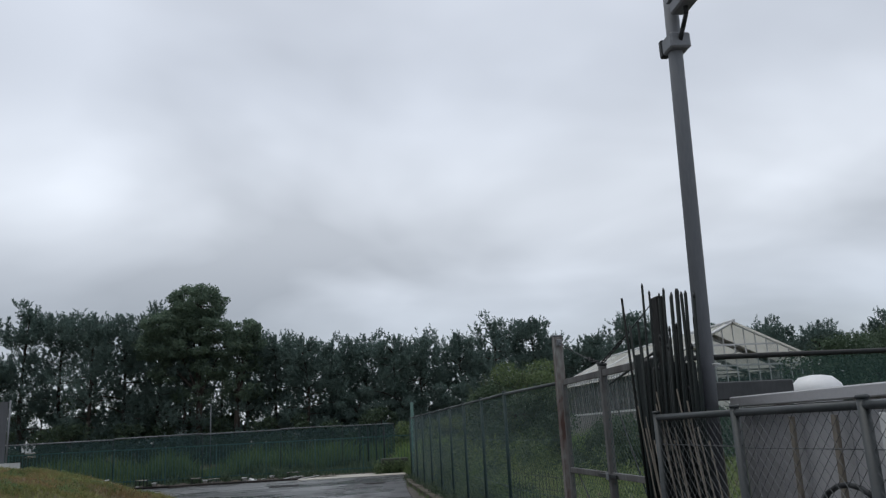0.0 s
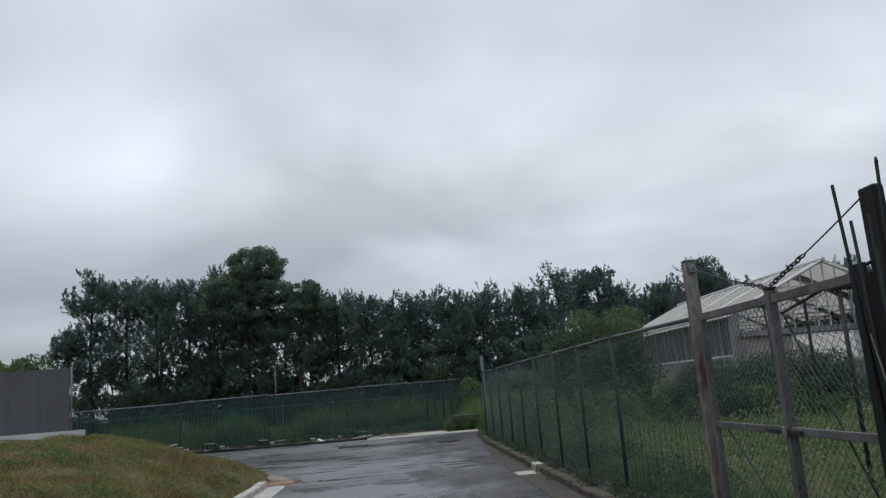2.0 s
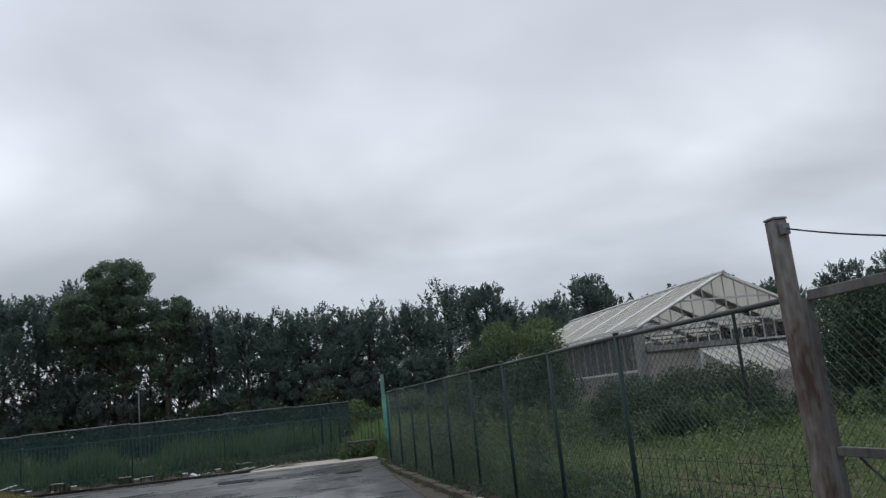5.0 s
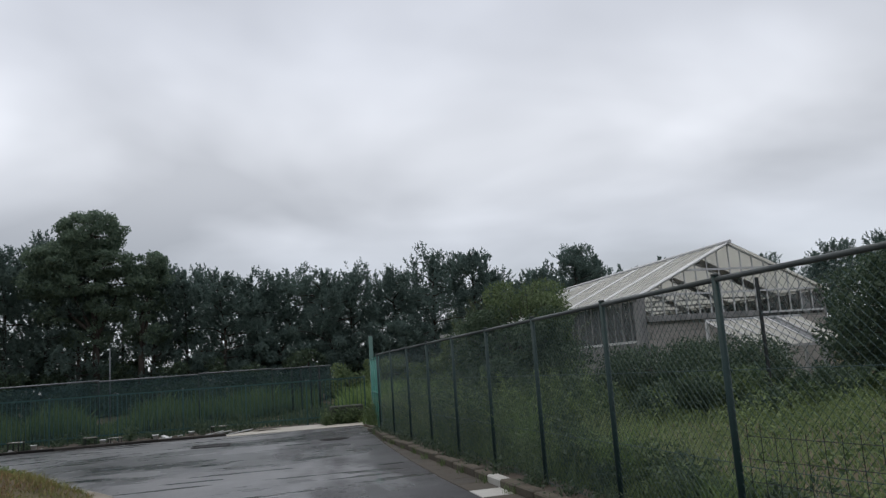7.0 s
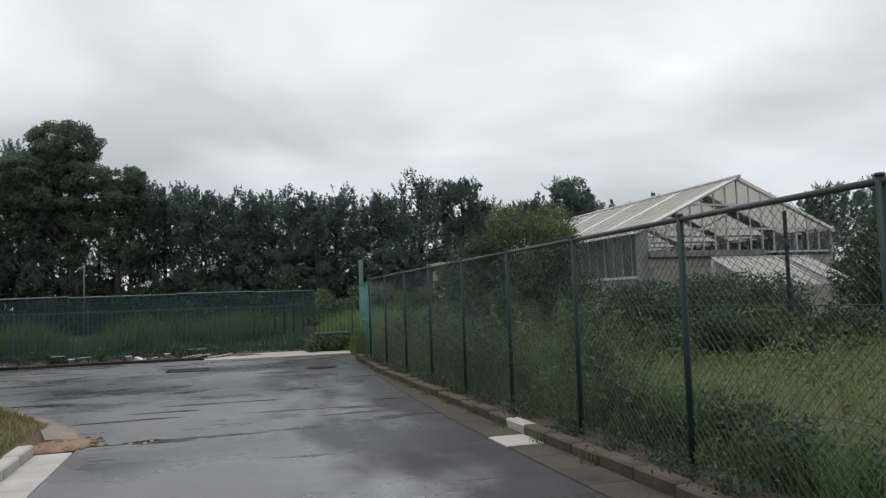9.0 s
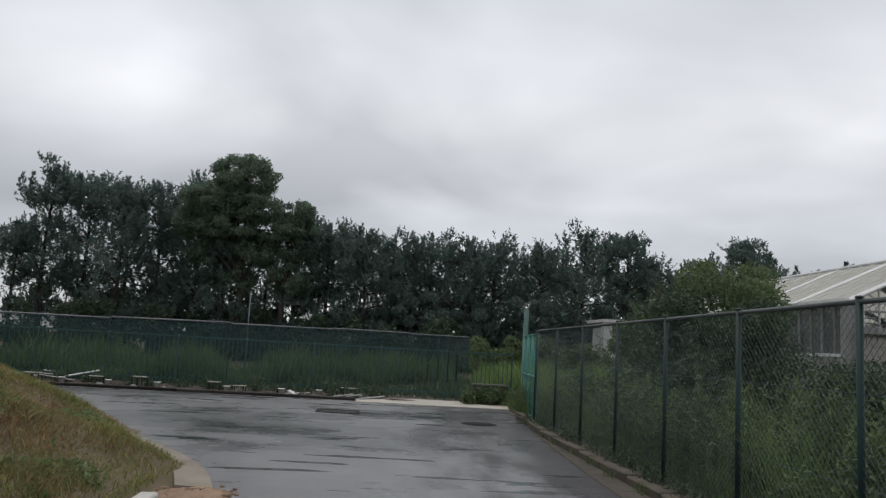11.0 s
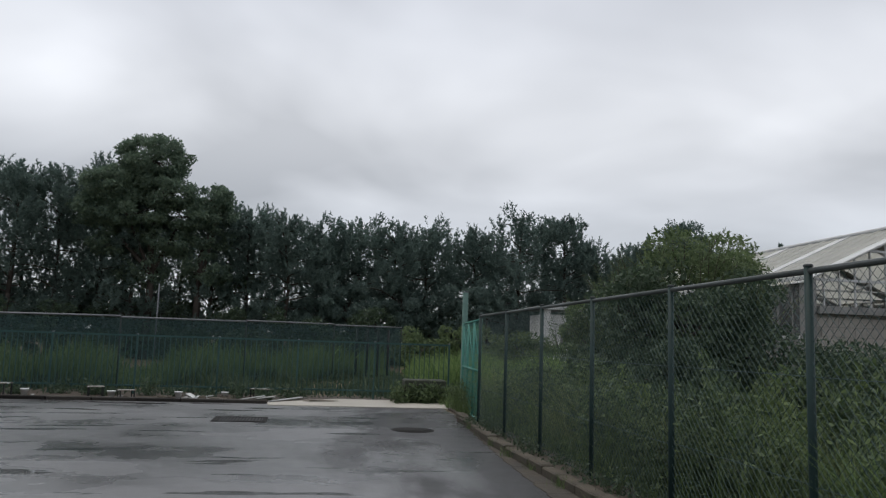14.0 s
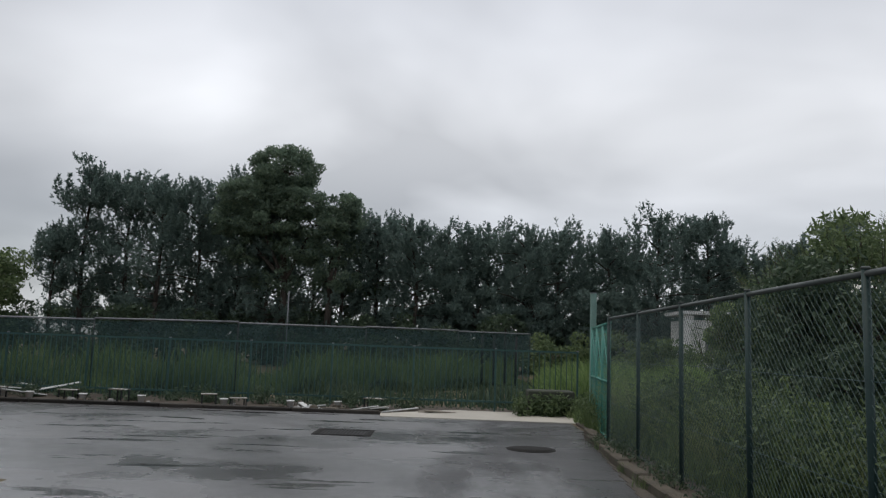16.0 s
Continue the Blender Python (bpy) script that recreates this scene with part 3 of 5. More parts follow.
# ---- lamp and camera pole ----
mast = thing("utility_pole", "tall grey steel pole with a clamp and a camera", "pole", at=(3.44, 6.05, 0))
part("shaft", rod(B(), (-0.07, 0.21, -0.3), (0.035, -0.10, 7.6), 0.068, 20, 0.056), POLE, mast)
clamp = part("clamp", bevel(bx(B(), -0.09, -0.10, 4.60, 0.09, 0.08, 4.74), 0.015), GALV, mast, "grey band clamp")
part("bolt_box", bevel(bx(B(), -0.09, 0.085, 4.60, -0.02, 0.14, 4.76), 0.01), DARK_STEEL, clamp, "dark bolt block")
part("arm", tube(B(), [(0.0, -0.08, 4.66), (0.0, -0.16, 4.74), (0.0, -0.24, 4.82), (0.0, -0.25, 4.88)], 0.02, 8), DARK_STEEL, mast, "bent steel arm")
cam_body = part("camera_housing", bevel(bx(B(), -0.07, -0.46, 4.88, 0.07, -0.10, 4.99), 0.015), GALV, mast, "grey security camera housing")
part("sun_shield", bevel(bx(B(), -0.085, -0.52, 4.993, 0.085, -0.08, 5.01), 0.005), GALV, cam_body)
part("ring_plate", revolve(B(), [(0.03, 0), (0.03, 0.012)], 14, (-0.06, -0.09, 1.98)), WHITE, mast, "small pale plate")

# ---- shed and goods behind the low fence ----
shed = thing("sheet_metal_shed", "low grey sheet-metal shed behind the fence", "shed", at=(3.58, 0.33, 0))
for i in range(14):
    y = -3.2 + i * 0.64
    bm = bx(B(), 0.0, y, 0.0, 0.03, y + 0.63, 1.66)
    for r in (0.16, 0.48):
        bx(bm, -0.012, y + r - 0.012, 0.0, -0.001, y + r + 0.012, 1.655)
    part("wall_sheet", bm, SHEET, shed, "grey wall sheet with shallow ribs")
part("roof_edge", bevel(bx(B(), -0.10, -3.3, 1.665, 0.1, 5.7, 1.74), 0.008), SHEET, shed)
part("roof", bx(B(), 0.102, -3.3, 1.68, 2.0, 5.7, 1.72), SHEET, shed)
part("end_wall", bx(B(), 0.05, 5.72, 0.0, 1.95, 5.76, 1.66), SHEET, shed)
for y0, w in ((4.46, 0.034), (4.90, 0.022), (5.35, 0.02), (3.95, 0.03)):
    plank = thing("leaning_plank", "pale weathered plank leaning on the shed wall", "plank", at=(3.50, y0, 0))
    part("board", bevel(bx(B(), -0.01, -w, 0.02, 0.015, w, 1.58), 0.003), WHITE if w > 0.025 else WOOD, plank)
    plank.rotation_euler = (radians(2.5), 0, 0)
hose = thing("black_hose", "black rubber hose hanging on the fence in a loop", "hose", at=(2.99, 3.95, 0))
part("loop", tube(B(), [(0, 0.29 * math.cos(t / 10 * math.pi) + 0.1, 1.0 + 0.25 * math.sin(t / 10 * math.pi)) for t in range(11)] + [(0, -0.6, 0.95)], 0.014, 8), DARK_STEEL, hose)
beam = thing("timber_beam", "dark timber beam lying across supports", "beam", at=(3.95, 6.60, 0))
part("beam", bevel(bx(B(), -0.42, -0.08, 1.73, 0.38, 0.08, 1.88), 0.01), GATE_STEEL, beam)
for x in (-0.35, 0.3):
    part("leg", bx(B(), x - 0.05, -0.05, 0.0, x + 0.05, 0.05, 1.727), WOOD, beam)
tank = thing("water_tank", "white moulded plastic tank with a domed lid", "tank", at=(4.66, 6.72, 0))
part("body", bevel(bx(B(), -0.19, -0.19, 0.04, 0.19, 0.19, 1.71), 0.05, 3), WHITE_PLASTIC, tank)
part("lid", revolve(B(), [(0.21, 1.72), (0.22, 1.77), (0.20, 1.83), (0.135, 1.895), (0.05, 1.91)], 12), WHITE_PLASTIC, tank)
pipe = thing("overhead_pipe", "dark pipe on posts across the overgrown plot", "pipe", at=(0, 12.0, 0))
part("pipe", rod(B(), (6.0, 0, 2.52), (17.0, 0, 2.52), 0.042, 8), DARK_STEEL, pipe)
for x in (6.1, 11.5, 16.9):
    part("post", rod(B(), (x, 0, -0.2), (x, 0, 2.5), 0.03, 8), DARK_STEEL, pipe)
pipe_net = thing("green_netting", "green shade netting hung from the dark pipe", "netting", at=(0, 12.0, 0))
for i in range(6):
    bm, prev = B(), None
    for j in range(7):
        x = 6.2 + (i + j / 6) * 1.76
        cur = [bm.verts.new((x, 0.04 * math.sin(j * 1.9 + i), 1.0)), bm.verts.new((x, 0.03 * math.sin(j * 2.7 + i), 1.8)), bm.verts.new((x, 0.0, 2.48))]
        if prev:
            bm.faces.new((prev[0], cur[0], cur[1], prev[1])).smooth = True
            bm.faces.new((prev[1], cur[1], cur[2], prev[2])).smooth = True
        prev = cur
    part("net_panel", bm, PIPE_NET, pipe_net)
plot_post = thing("iron_post", "dark iron post standing in the overgrown plot", "post", at=(12.4, 24.3, 0))
part("shaft", bevel(bx(B(), -0.035, -0.035, -0.2, 0.035, 0.035, 3.35), 0.006), DARK_STEEL, plot_post)

# ---- greenhouse ----
GX0, GXR, GX1, GY0, GY1, EAVE, RIDGE = 15.45, 19.95, 24.45, 36.0, 54.0, 4.0, 6.1
house = thing("greenhouse", "old greenhouse with pale corrugated roof and bare glazing bars", "greenhouse", at=(0, 0, 0))


def slope_z(x):
    return RIDGE - abs(x - GXR) * (RIDGE - EAVE) / (GXR - GX0)


for s, xe in ((-1, GX0 - 0.25), (1, GX1 + 0.25)):
    sheets = 24
    for i in range(sheets):
        y0 = GY0 - 0.2 + i * (GY1 - GY0 + 0.4) / sheets
        y1 = y0 + (GY1 - GY0 + 0.4) / sheets - 0.012
        bm = B()
        n = 4
        for j in range(n):
            a, b = y0 + (y1 - y0) * j / n, y0 + (y1 - y0) * (j + 1) / n
            lift = 0.03 if j == 0 else 0.0
            p = [(GXR + s * 0.03, a, RIDGE + lift), (xe, a, slope_z(xe) + lift), (xe, b, slope_z(xe) + lift), (GXR + s * 0.03, b, RIDGE + lift)]
            top = [bm.verts.new(q) for q in p]
            low = [bm.verts.new((q[0], q[1], q[2] - 0.02 - lift)) for q in p]
            bm.faces.new(top)
            bm.faces.new(low[::-1])
            for k in range(4):
                bm.faces.new((top[k], low[k], low[(k + 1) % 4], top[(k + 1) % 4]))
        part("roof_sheet", bm, ROOF if (i + (s > 0)) % 5 else WHITE, house)
part("ridge_cap", rod(B(), (GXR, GY0 - 0.25, RIDGE + 0.05), (GXR, GY1 + 0.25, RIDGE + 0.05), 0.08, 8), FRAME_WHITE, house)
for y in (GY0, GY1):
    for s, xe in ((-1, GX0), (1, GX1)):
        part("rafter", rod(B(), (GXR, y, RIDGE - 0.02), (xe, y, EAVE - 0.02), 0.06, 6), FRAME_WHITE, house)
    for i in range(1, 16):
        x = GX0 + (GX1 - GX0) * i / 16
        part("glazing_bar", bx(B(), x - 0.02, y - 0.03, 3.05, x + 0.02, y + 0.03, slope_z(x) - 0.05), FRAME_WHITE, house)
    for z in (3.05, EAVE, 5.0):
        w = (RIDGE - max(z, EAVE)) / (RIDGE - EAVE) * (GXR - GX0)
        part("crossbar", bx(B(), GXR - w, y - 0.035, z - 0.04, GXR + w, y + 0.035, z + 0.04), FRAME_WHITE, house)
for y in (39.6, 43.2, 46.8, 50.4):
    for s, xe in ((-1, GX0), (1, GX1)):
        part("truss", rod(B(), (GXR, y, RIDGE - 0.08), (xe, y, EAVE - 0.05), 0.05, 6), FRAME_WHITE, house)
        part("truss_strut", rod(B(), (GXR, y, EAVE), (GXR + s * 2.25, y, 5.05), 0.035, 5), FRAME_WHITE, house)
    part("tie_bar", rod(B(), (GX0, y, EAVE), (GX1, y, EAVE), 0.045, 6), FRAME_WHITE, house)
for i in range(16):
    x0, x1 = GX0 + (GX1 - GX0) * i / 16, GX0 + (GX1 - GX0) * (i + 1) / 16
    if i in (2, 4, 5, 7, 8, 9, 10, 12, 13):
        continue
    bm = B()
    q = [(x0 + 0.03, GY0, 3.1), (x1 - 0.03, GY0, 3.1), (x1 - 0.03, GY0, slope_z(x1) - 0.08), (x0 + 0.03, GY0, slope_z(x0) - 0.08)]
    bm.faces.new([bm.verts.new(p) for p in q])
    part("pane", bm, GLASS, house, "dirty glass pane")
for x, m in ((GX0, GLASS_GREY), (GX1, GLASS_GREY)):
    for i in range(12):
        y0 = GY0 + 1.5 * i
        part("side_post", bx(B(), x - 0.06, y0 - 0.06, 0, x + 0.06, y0 + 0.06, EAVE), SIDE_BAR, house)
        bm = B()
        bx(bm, x - 0.01, y0 + 0.07, 2.2, x + 0.01, y0 + 1.43, EAVE - 0.1)
        part("side_pane", bm, m, house, "milky grey glass pane")
        part("mullion", bx(B(), x - 0.04, y0 + 0.72, 2.2, x + 0.04, y0 + 0.78, EAVE), SIDE_BAR, house)
        part("side_panel", bx(B(), x - 0.03, y0 + 0.07, 0.0, x + 0.03, y0 + 1.43, 2.1), SIDE_GREY, house)
    part("eave_beam", bx(B(), x - 0.08, GY0, EAVE - 0.02, x + 0.08, GY1, EAVE + 0.1), FRAME_WHITE, house)
    part("sill", bx(B(), x - 0.07, GY0, 2.1, x + 0.07, GY1, 2.2), WHITE, house)
part("corner_column", bevel(bx(B(), GX0 - 0.18, GY0 - 0.18, 0, GX0 + 0.18, GY0 + 0.18, EAVE), 0.01), SIDE_BAR, house)
part("lintel", bevel(bx(B(), GX0 + 0.2, GY0 - 0.3, 2.9, 21.0, GY0 + 0.1, 3.14), 0.01), SIDE_BAR, house, "stained concrete lintel")
part("back_wall", bx(B(), GX0, GY1 - 0.05, 0, GX1, GY1 + 0.05, 3.0), BLOCK, house)
wall = part("front_wall", bx(B(), GX0 + 0.2, GY0 - 0.06, 0, GX1, GY0 + 0.06, 2.88), JOINT, house)
for r in range(9):
    for c in range(22):
        x0 = GX0 + 0.2 + c * 0.4 + (0.2 if r % 2 else 0)
        if x0 + 0.39 < GX1:
            part("block", bx(B(), x0, GY0 - 0.085, 0.02 + r * 0.31, x0 + 0.385, GY0 - 0.061, 0.31 + r * 0.31), BLOCK, wall)

cold = thing("cold_frame", "low lean-to cold frame with pale glazed roof", "greenhouse", at=(0, 0, 0))
CX0, CX1, CY0, CY1 = 16.5, 20.7, 30.6, 33.0
for i in range(8):
    x0, x1 = CX0 + (CX1 - CX0) * i / 8, CX0 + (CX1 - CX0) * (i + 1) / 8
    bm = B()
    q = [(x0 + 0.03, CY0, 1.62), (x1 - 0.03, CY0, 1.62), (x1 - 0.03, CY1, 2.66), (x0 + 0.03, CY1, 2.66)]
    top = [bm.verts.new(p) for p in q]
    low = [bm.verts.new((p[0], p[1], p[2] - 0.015)) for p in q]
    bm.faces.new(top)
    bm.faces.new(low[::-1])
    part("roof_pane", bm, ROOF if i != 5 else GLASS_GREY, cold)
    part("glazing_bar", rod(B(), (x0, CY0 - 0.05, 1.63), (x0, CY1, 2.69), 0.03, 6), FRAME_WHITE, cold)
part("eave_bar", bx(B(), CX0, CY0 - 0.06, 1.52, CX1, CY0 + 0.02, 1.6), FRAME_WHITE, cold)
part("ridge_bar", bx(B(), CX0, CY1 - 0.02, 2.66, CX1, CY1 + 0.06, 2.74), FRAME_WHITE, cold)
for x in (CX0, 17.9, 19.6, CX1):
    part("leg", bx(B(), x - 0.07, CY0 - 0.04, 0, x + 0.07, CY0 + 0.1, 1.52), FRAME_WHITE, cold)
    part("rear_leg", bx(B(), x - 0.06, CY1 - 0.1, 0, x + 0.06, CY1, 2.64), FRAME_WHITE, cold)

# ---- kerbs and gutters ----


def gutter_edge(y):
    for (y0, x0), (y1, x1) in (((-30, 2.36), (18.2, 2.36)), ((18.2, 2.36), (21, 2.45)), ((21, 2.45), (24.2, 2.62)), ((24.2, 2.62), (27, 2.85)), ((27, 2.85), (29.6, 3.06))):
        if y <= y1:
            return x0 + (x1 - x0) * (y - y0) / (y1 - y0)
    return 3.06


right_kerb = thing("kerb_right", "worn concrete kerb and gutter slabs with dirt and weeds", "kerb", kind="structure")
left_kerb = thing("kerb_left", "pale concrete kerb stones and gutter slabs below a grass bank", "kerb", kind="structure")

# ---- far fence, apron and gate ----
apron = B()
pts = [(-0.95, 32.6), (3.62, 32.45), (3.9, 34.6), (0.7, 34.9), (-1.0, 33.3)]
top = [apron.verts.new((x, y, 0.018)) for x, y in pts]
low = [apron.verts.new((x, y, -0.05)) for x, y in pts]
apron.faces.new(top)
for i in range(5):
    apron.faces.new((top[(i + 1) % 5], top[i], low[i], low[(i + 1) % 5]))
tagged(part("pavement_apron", apron, APRON), "pale wet concrete apron before the far fence", "pavement", kind="structure")
strip = B()
bx(strip, -22, 33.28, -0.05, -1.0, 36.2, 0.03)
bx(strip, -1.0, 33.28, -0.05, 4.2, 36.2, 0.004)
tagged(part("soil_strip", strip, SOIL), "bare dark soil strip below the picket fence", "ground", kind="structure")

picket = thing("picket_fence", "long green metal picket fence before tall grass", "fence", at=(0, 35.0, 0))
PX0, PX1 = -21.0, 3.75
k = 0
x = PX1
while x > PX0:
    post = part("post", bx(B(), x - 0.022, -0.022, 0, x + 0.022, 0.022, 1.54), PICKET, picket)
    part("cap", bx(B(), x - 0.025, -0.025, 1.542, x + 0.025, 0.025, 1.57), GALV, post, "pale post cap")
    x1 = max(x - 2.05, PX0)
    for z in (0.22, 1.5):
        part("rail", bx(B(), x1 + 0.03, -0.02, z, x - 0.03, 0.02, z + 0.045), PICKET, picket)
    for i in range(1, 15):
        px = x - i * 2.05 / 15
        part("picket", bx(B(), px - 0.009, -0.009, 0.1, px + 0.009, 0.009, 1.5), PICKET, picket)
    x -= 2.05

far_kerb = thing("kerb_far", "dark wet kerb stones along the far edge of the asphalt", "kerb", kind="structure")
for i in range(21):
    x0 = -1.0 - (i + 1) * 0.99
    part("kerb_stone", bevel(bx(B(), x0, 33.08, -0.04, x0 + 0.975, 33.26, 0.08), 0.015), DARK_KERB, far_kerb)

# shade net on a rail
net = thing("shade_net", "long black shade netting hung from a pale rail", "netting", at=(0, 0, 0))
NET_LINE = [Vector(p) for p in ((4.07, 49.0, 2.24), (0.9, 45.0, 2.17), (-2.2, 41.0, 2.1), (-5.35, 37.0, 2.02), (-8.82, 35.8, 1.96), (-13.4, 35.7, 1.94), (-18.0, 35.6, 1.94), (-24.0, 35.5, 1.94))]
for i, (ta, tb) in enumerate(zip(NET_LINE, NET_LINE[1:])):
    a, b = Vector((ta.x, ta.y, 0)), Vector((tb.x, tb.y, 0))
    lift = Vector((0, 0, 0.03 * (i % 2)))
    part("rail", rod(B(), ta + lift, tb + lift, 0.025, 8), GALV, net, "pale galvanised rail")
    part("post", rod(B(), a + Vector((0, 0.06, -0.1)), ta, 0.018, 8), DARK_STEEL, net)
    bm = B()
    cols = 10
    prev = None
    for j in range(cols + 1):
        p = a.lerp(b, j / cols)
        s = 0.06 * math.sin(j * 2.3 + i)
        cur = [bm.verts.new(p + Vector((0, s, 0.05))), bm.verts.new(p + Vector((0, -s, 1.2))), bm.verts.new(ta.lerp(tb, j / cols) - Vector((0, 0, 0.03)))]
        if prev:
            bm.faces.new((prev[0], cur[0], cur[1], prev[1])).smooth = True
            bm.faces.new((prev[1], cur[1], cur[2], prev[2])).smooth = True
        prev = cur
    part("net_panel", bm, NET, net)
for k in range(4):
    part("end_post", rod(B(), (3.4 - 0.5 * k, 48.2 - 0.6 * k, -0.1), (3.4 - 0.5 * k, 48.2 - 0.6 * k, 2.1), 0.05, 8), DARK_STEEL, net)
thin_post = thing("thin_post", "thin pale grey post before the pine wood", "post", at=(-7.9, 56.0, 0))
part("shaft", rod(B(), (0, 0, -0.1), (0, 0, 4.2), 0.035, 8), POLE, thin_post)

corner_pole = thing("corner_post", "tall grey-green square gate post at the fence corner", "post", at=(3.62, 32.3, 0))
part("shaft", bevel(bx(B(), -0.06, -0.06, -0.2, 0.06, 0.06, 2.82), 0.006), mat("faded_green_steel", (0.10, 0.20, 0.175), (0.20, 0.31, 0.28), 3, 0.6, 0.1), corner_pole)
part("cap", bx(B(), -0.065, -0.065, 2.822, 0.065, 0.065, 2.84), GALV, corner_pole)
green_gate = thing("netted_gate", "teal green gate leaf covered with plastic netting", "gate", at=(3.58, 32.2, 0))
GE = Vector((-0.36, -3.5, 0))
for t in (0.0, 0.33, 0.66, 1.0):
    p = GE * t
    part("stile", rod(B(), p + Vector((0, 0, 0.08)), p + Vector((0, 0, 2.08)), 0.024, 8), TEAL, green_gate)
for z in (0.1, 1.05, 2.06):
    part("rail", rod(B(), (0, 0, z), GE + Vector((0, 0, z)), 0.022, 8), TEAL, green_gate)
for t in (0.0, 0.33, 0.66):
    part("brace", rod(B(), GE * t + Vector((0, 0, 0.1)), GE * (t + 0.33) + Vector((0, 0, 1.05)), 0.01, 6), TEAL, green_gate)
    part("brace", rod(B(), GE * (t + 0.33) + Vector((0, 0, 1.05)), GE * t + Vector((0, 0, 2.05)), 0.01, 6), TEAL, green_gate)
mesh = part("wire_mesh", wire_panel(B(), 3.5, 0.1, 2.05, 0.15, 0.0035), TEAL, green_gate, "teal plastic netting")
mesh.matrix_basis = Matrix.Rotation(math.pi - 0.1025, 4, "Z")

# ---- road furniture ----
cover = thing("manhole_cover", "round dark iron manhole cover in the asphalt", "manhole", at=(1.83, 27.9, 0))
part("ring", revolve(B(), [(0.39, 0.0), (0.385, 0.008), (0.35, 0.008)], 32), IRON, cover)
part("lid", revolve(B(), [(0.34, 0.0), (0.338, 0.011), (0.05, 0.013)], 32), IRON, cover)
hollow = thing("puddle", "small shallow puddle in a broken patch of asphalt", "puddle", at=(-1.36, 18.75, 0))
random.seed(41)
pit = revolve(B(), [(0.24, -0.002), (0.235, 0.003), (0.05, 0.003)], 22)
for v in pit.verts:
    v.co.x *= 1.0 + 0.5 * math.sin(5.0 * v.co.x + 9.0 * v.co.y)
    v.co.y *= 0.55 + 0.2 * math.sin(11.0 * v.co.x)
part("water", pit, POOL, hollow)
for i in range(7):
    s0 = random.uniform(0.015, 0.035)
    chip = revolve(B(), [(s0, -0.002), (s0 * 0.8, s0 * 0.4), (s0 * 0.2, s0 * 0.5)], 6, (random.uniform(-0.2, 0.2), random.uniform(-0.1, 0.1), 0.003))
    part("chip", chip, KERB_WHITE if i % 3 == 0 else CONCRETE, hollow)
drain = thing("drain_grate", "rectangular cast-iron drain grate in a concrete frame", "grate", at=(-1.3, 29.3, 0))
part("sump", bx(B(), -0.42, -0.38, 0.001, 0.42, 0.38, 0.004), DARK_STEEL, drain)
for x0, x1, y0, y1 in ((-0.5, -0.42, -0.45, 0.45), (0.42, 0.5, -0.45, 0.45), (-0.418, 0.418, -0.45, -0.38), (-0.418, 0.418, 0.38, 0.45)):
    part("frame_bar", bx(B(), x0, y0, 0.0, x1, y1, 0.014), IRON, drain)
for i in range(14):
    px = -0.39 + i * 0.06
    part("slat", bx(B(), px - 0.011, -0.378, 0.005, px + 0.011, 0.378, 0.013), IRON, drain)

# ---- sheet hoarding and roof beyond the bank ----
hoard = thing("sheet_hoarding", "grey ribbed steel hoarding standing on the bank", "fence", at=(1.7, 27.2, 1.45))
for i in range(22):
    x0 = -11.5 - (i + 1) * 0.9
    bm, fold = B(), []
    for j in range(13):
        fold.append((x0 + j * 0.0745, -0.02 if j % 4 in (1, 2) else 0.02))
    ring = fold + [(x, y + 0.012) for x, y in fold[::-1]]
    foot, head = [bm.verts.new((x, y, -0.14)) for x, y in ring], [bm.verts.new((x, y, 1.78)) for x, y in ring]
    for j in range(len(ring)):
        bm.faces.new((foot[j], foot[(j + 1) % len(ring)], head[(j + 1) % len(ring)], head[j]))
    for j in range(12):
        bm.faces.new((head[j], head[j + 1], head[24 - j], head[25 - j]))
    part("sheet", bm, HOARD, hoard)
part("post", rod(B(), (-11.46, 0.05, -0.3), (-11.46, 0.05, 1.82), 0.03, 8), GALV, hoard)
part("base_board", bx(B(), -31, -0.2, -0.6, -11.0, -0.03, -0.13), WHITE, hoard)
low_house = thing("low_building", "low building with a pale flat roof edge", "building", at=(-26.5, 38, 1.2))
part("wall", bx(B(), -6, 0, -1.3, 7.5, 2, 2.3), BLOCK, low_house)
part("roof", bevel(bx(B(), -6.4, -0.5, 2.303, 8.0, 2.5, 2.5), 0.02), WHITE, low_house, "pale roof slab")
white_shed = thing("small_white_building", "small white building behind the hedge", "building", at=(14.5, 60, 0))
part("wall", bx(B(), -0.3, 0, 0, 2.8, 3, 3.6), WHITE, white_shed)
part("pier", bx(B(), -0.5, -0.2, 0, 0.1, 0.2, 3.9), WHITE, white_shed)
part("roof", bx(B(), -0.6, -0.4, 3.902, 3.2, 3.4, 4.1), FRAME_WHITE, white_shed)
part("window", bx(B(), 0.8, -0.02, 1.5, 2.2, 0.04, 3.0), GLASS_GREY, white_shed)

# ---- trees ----


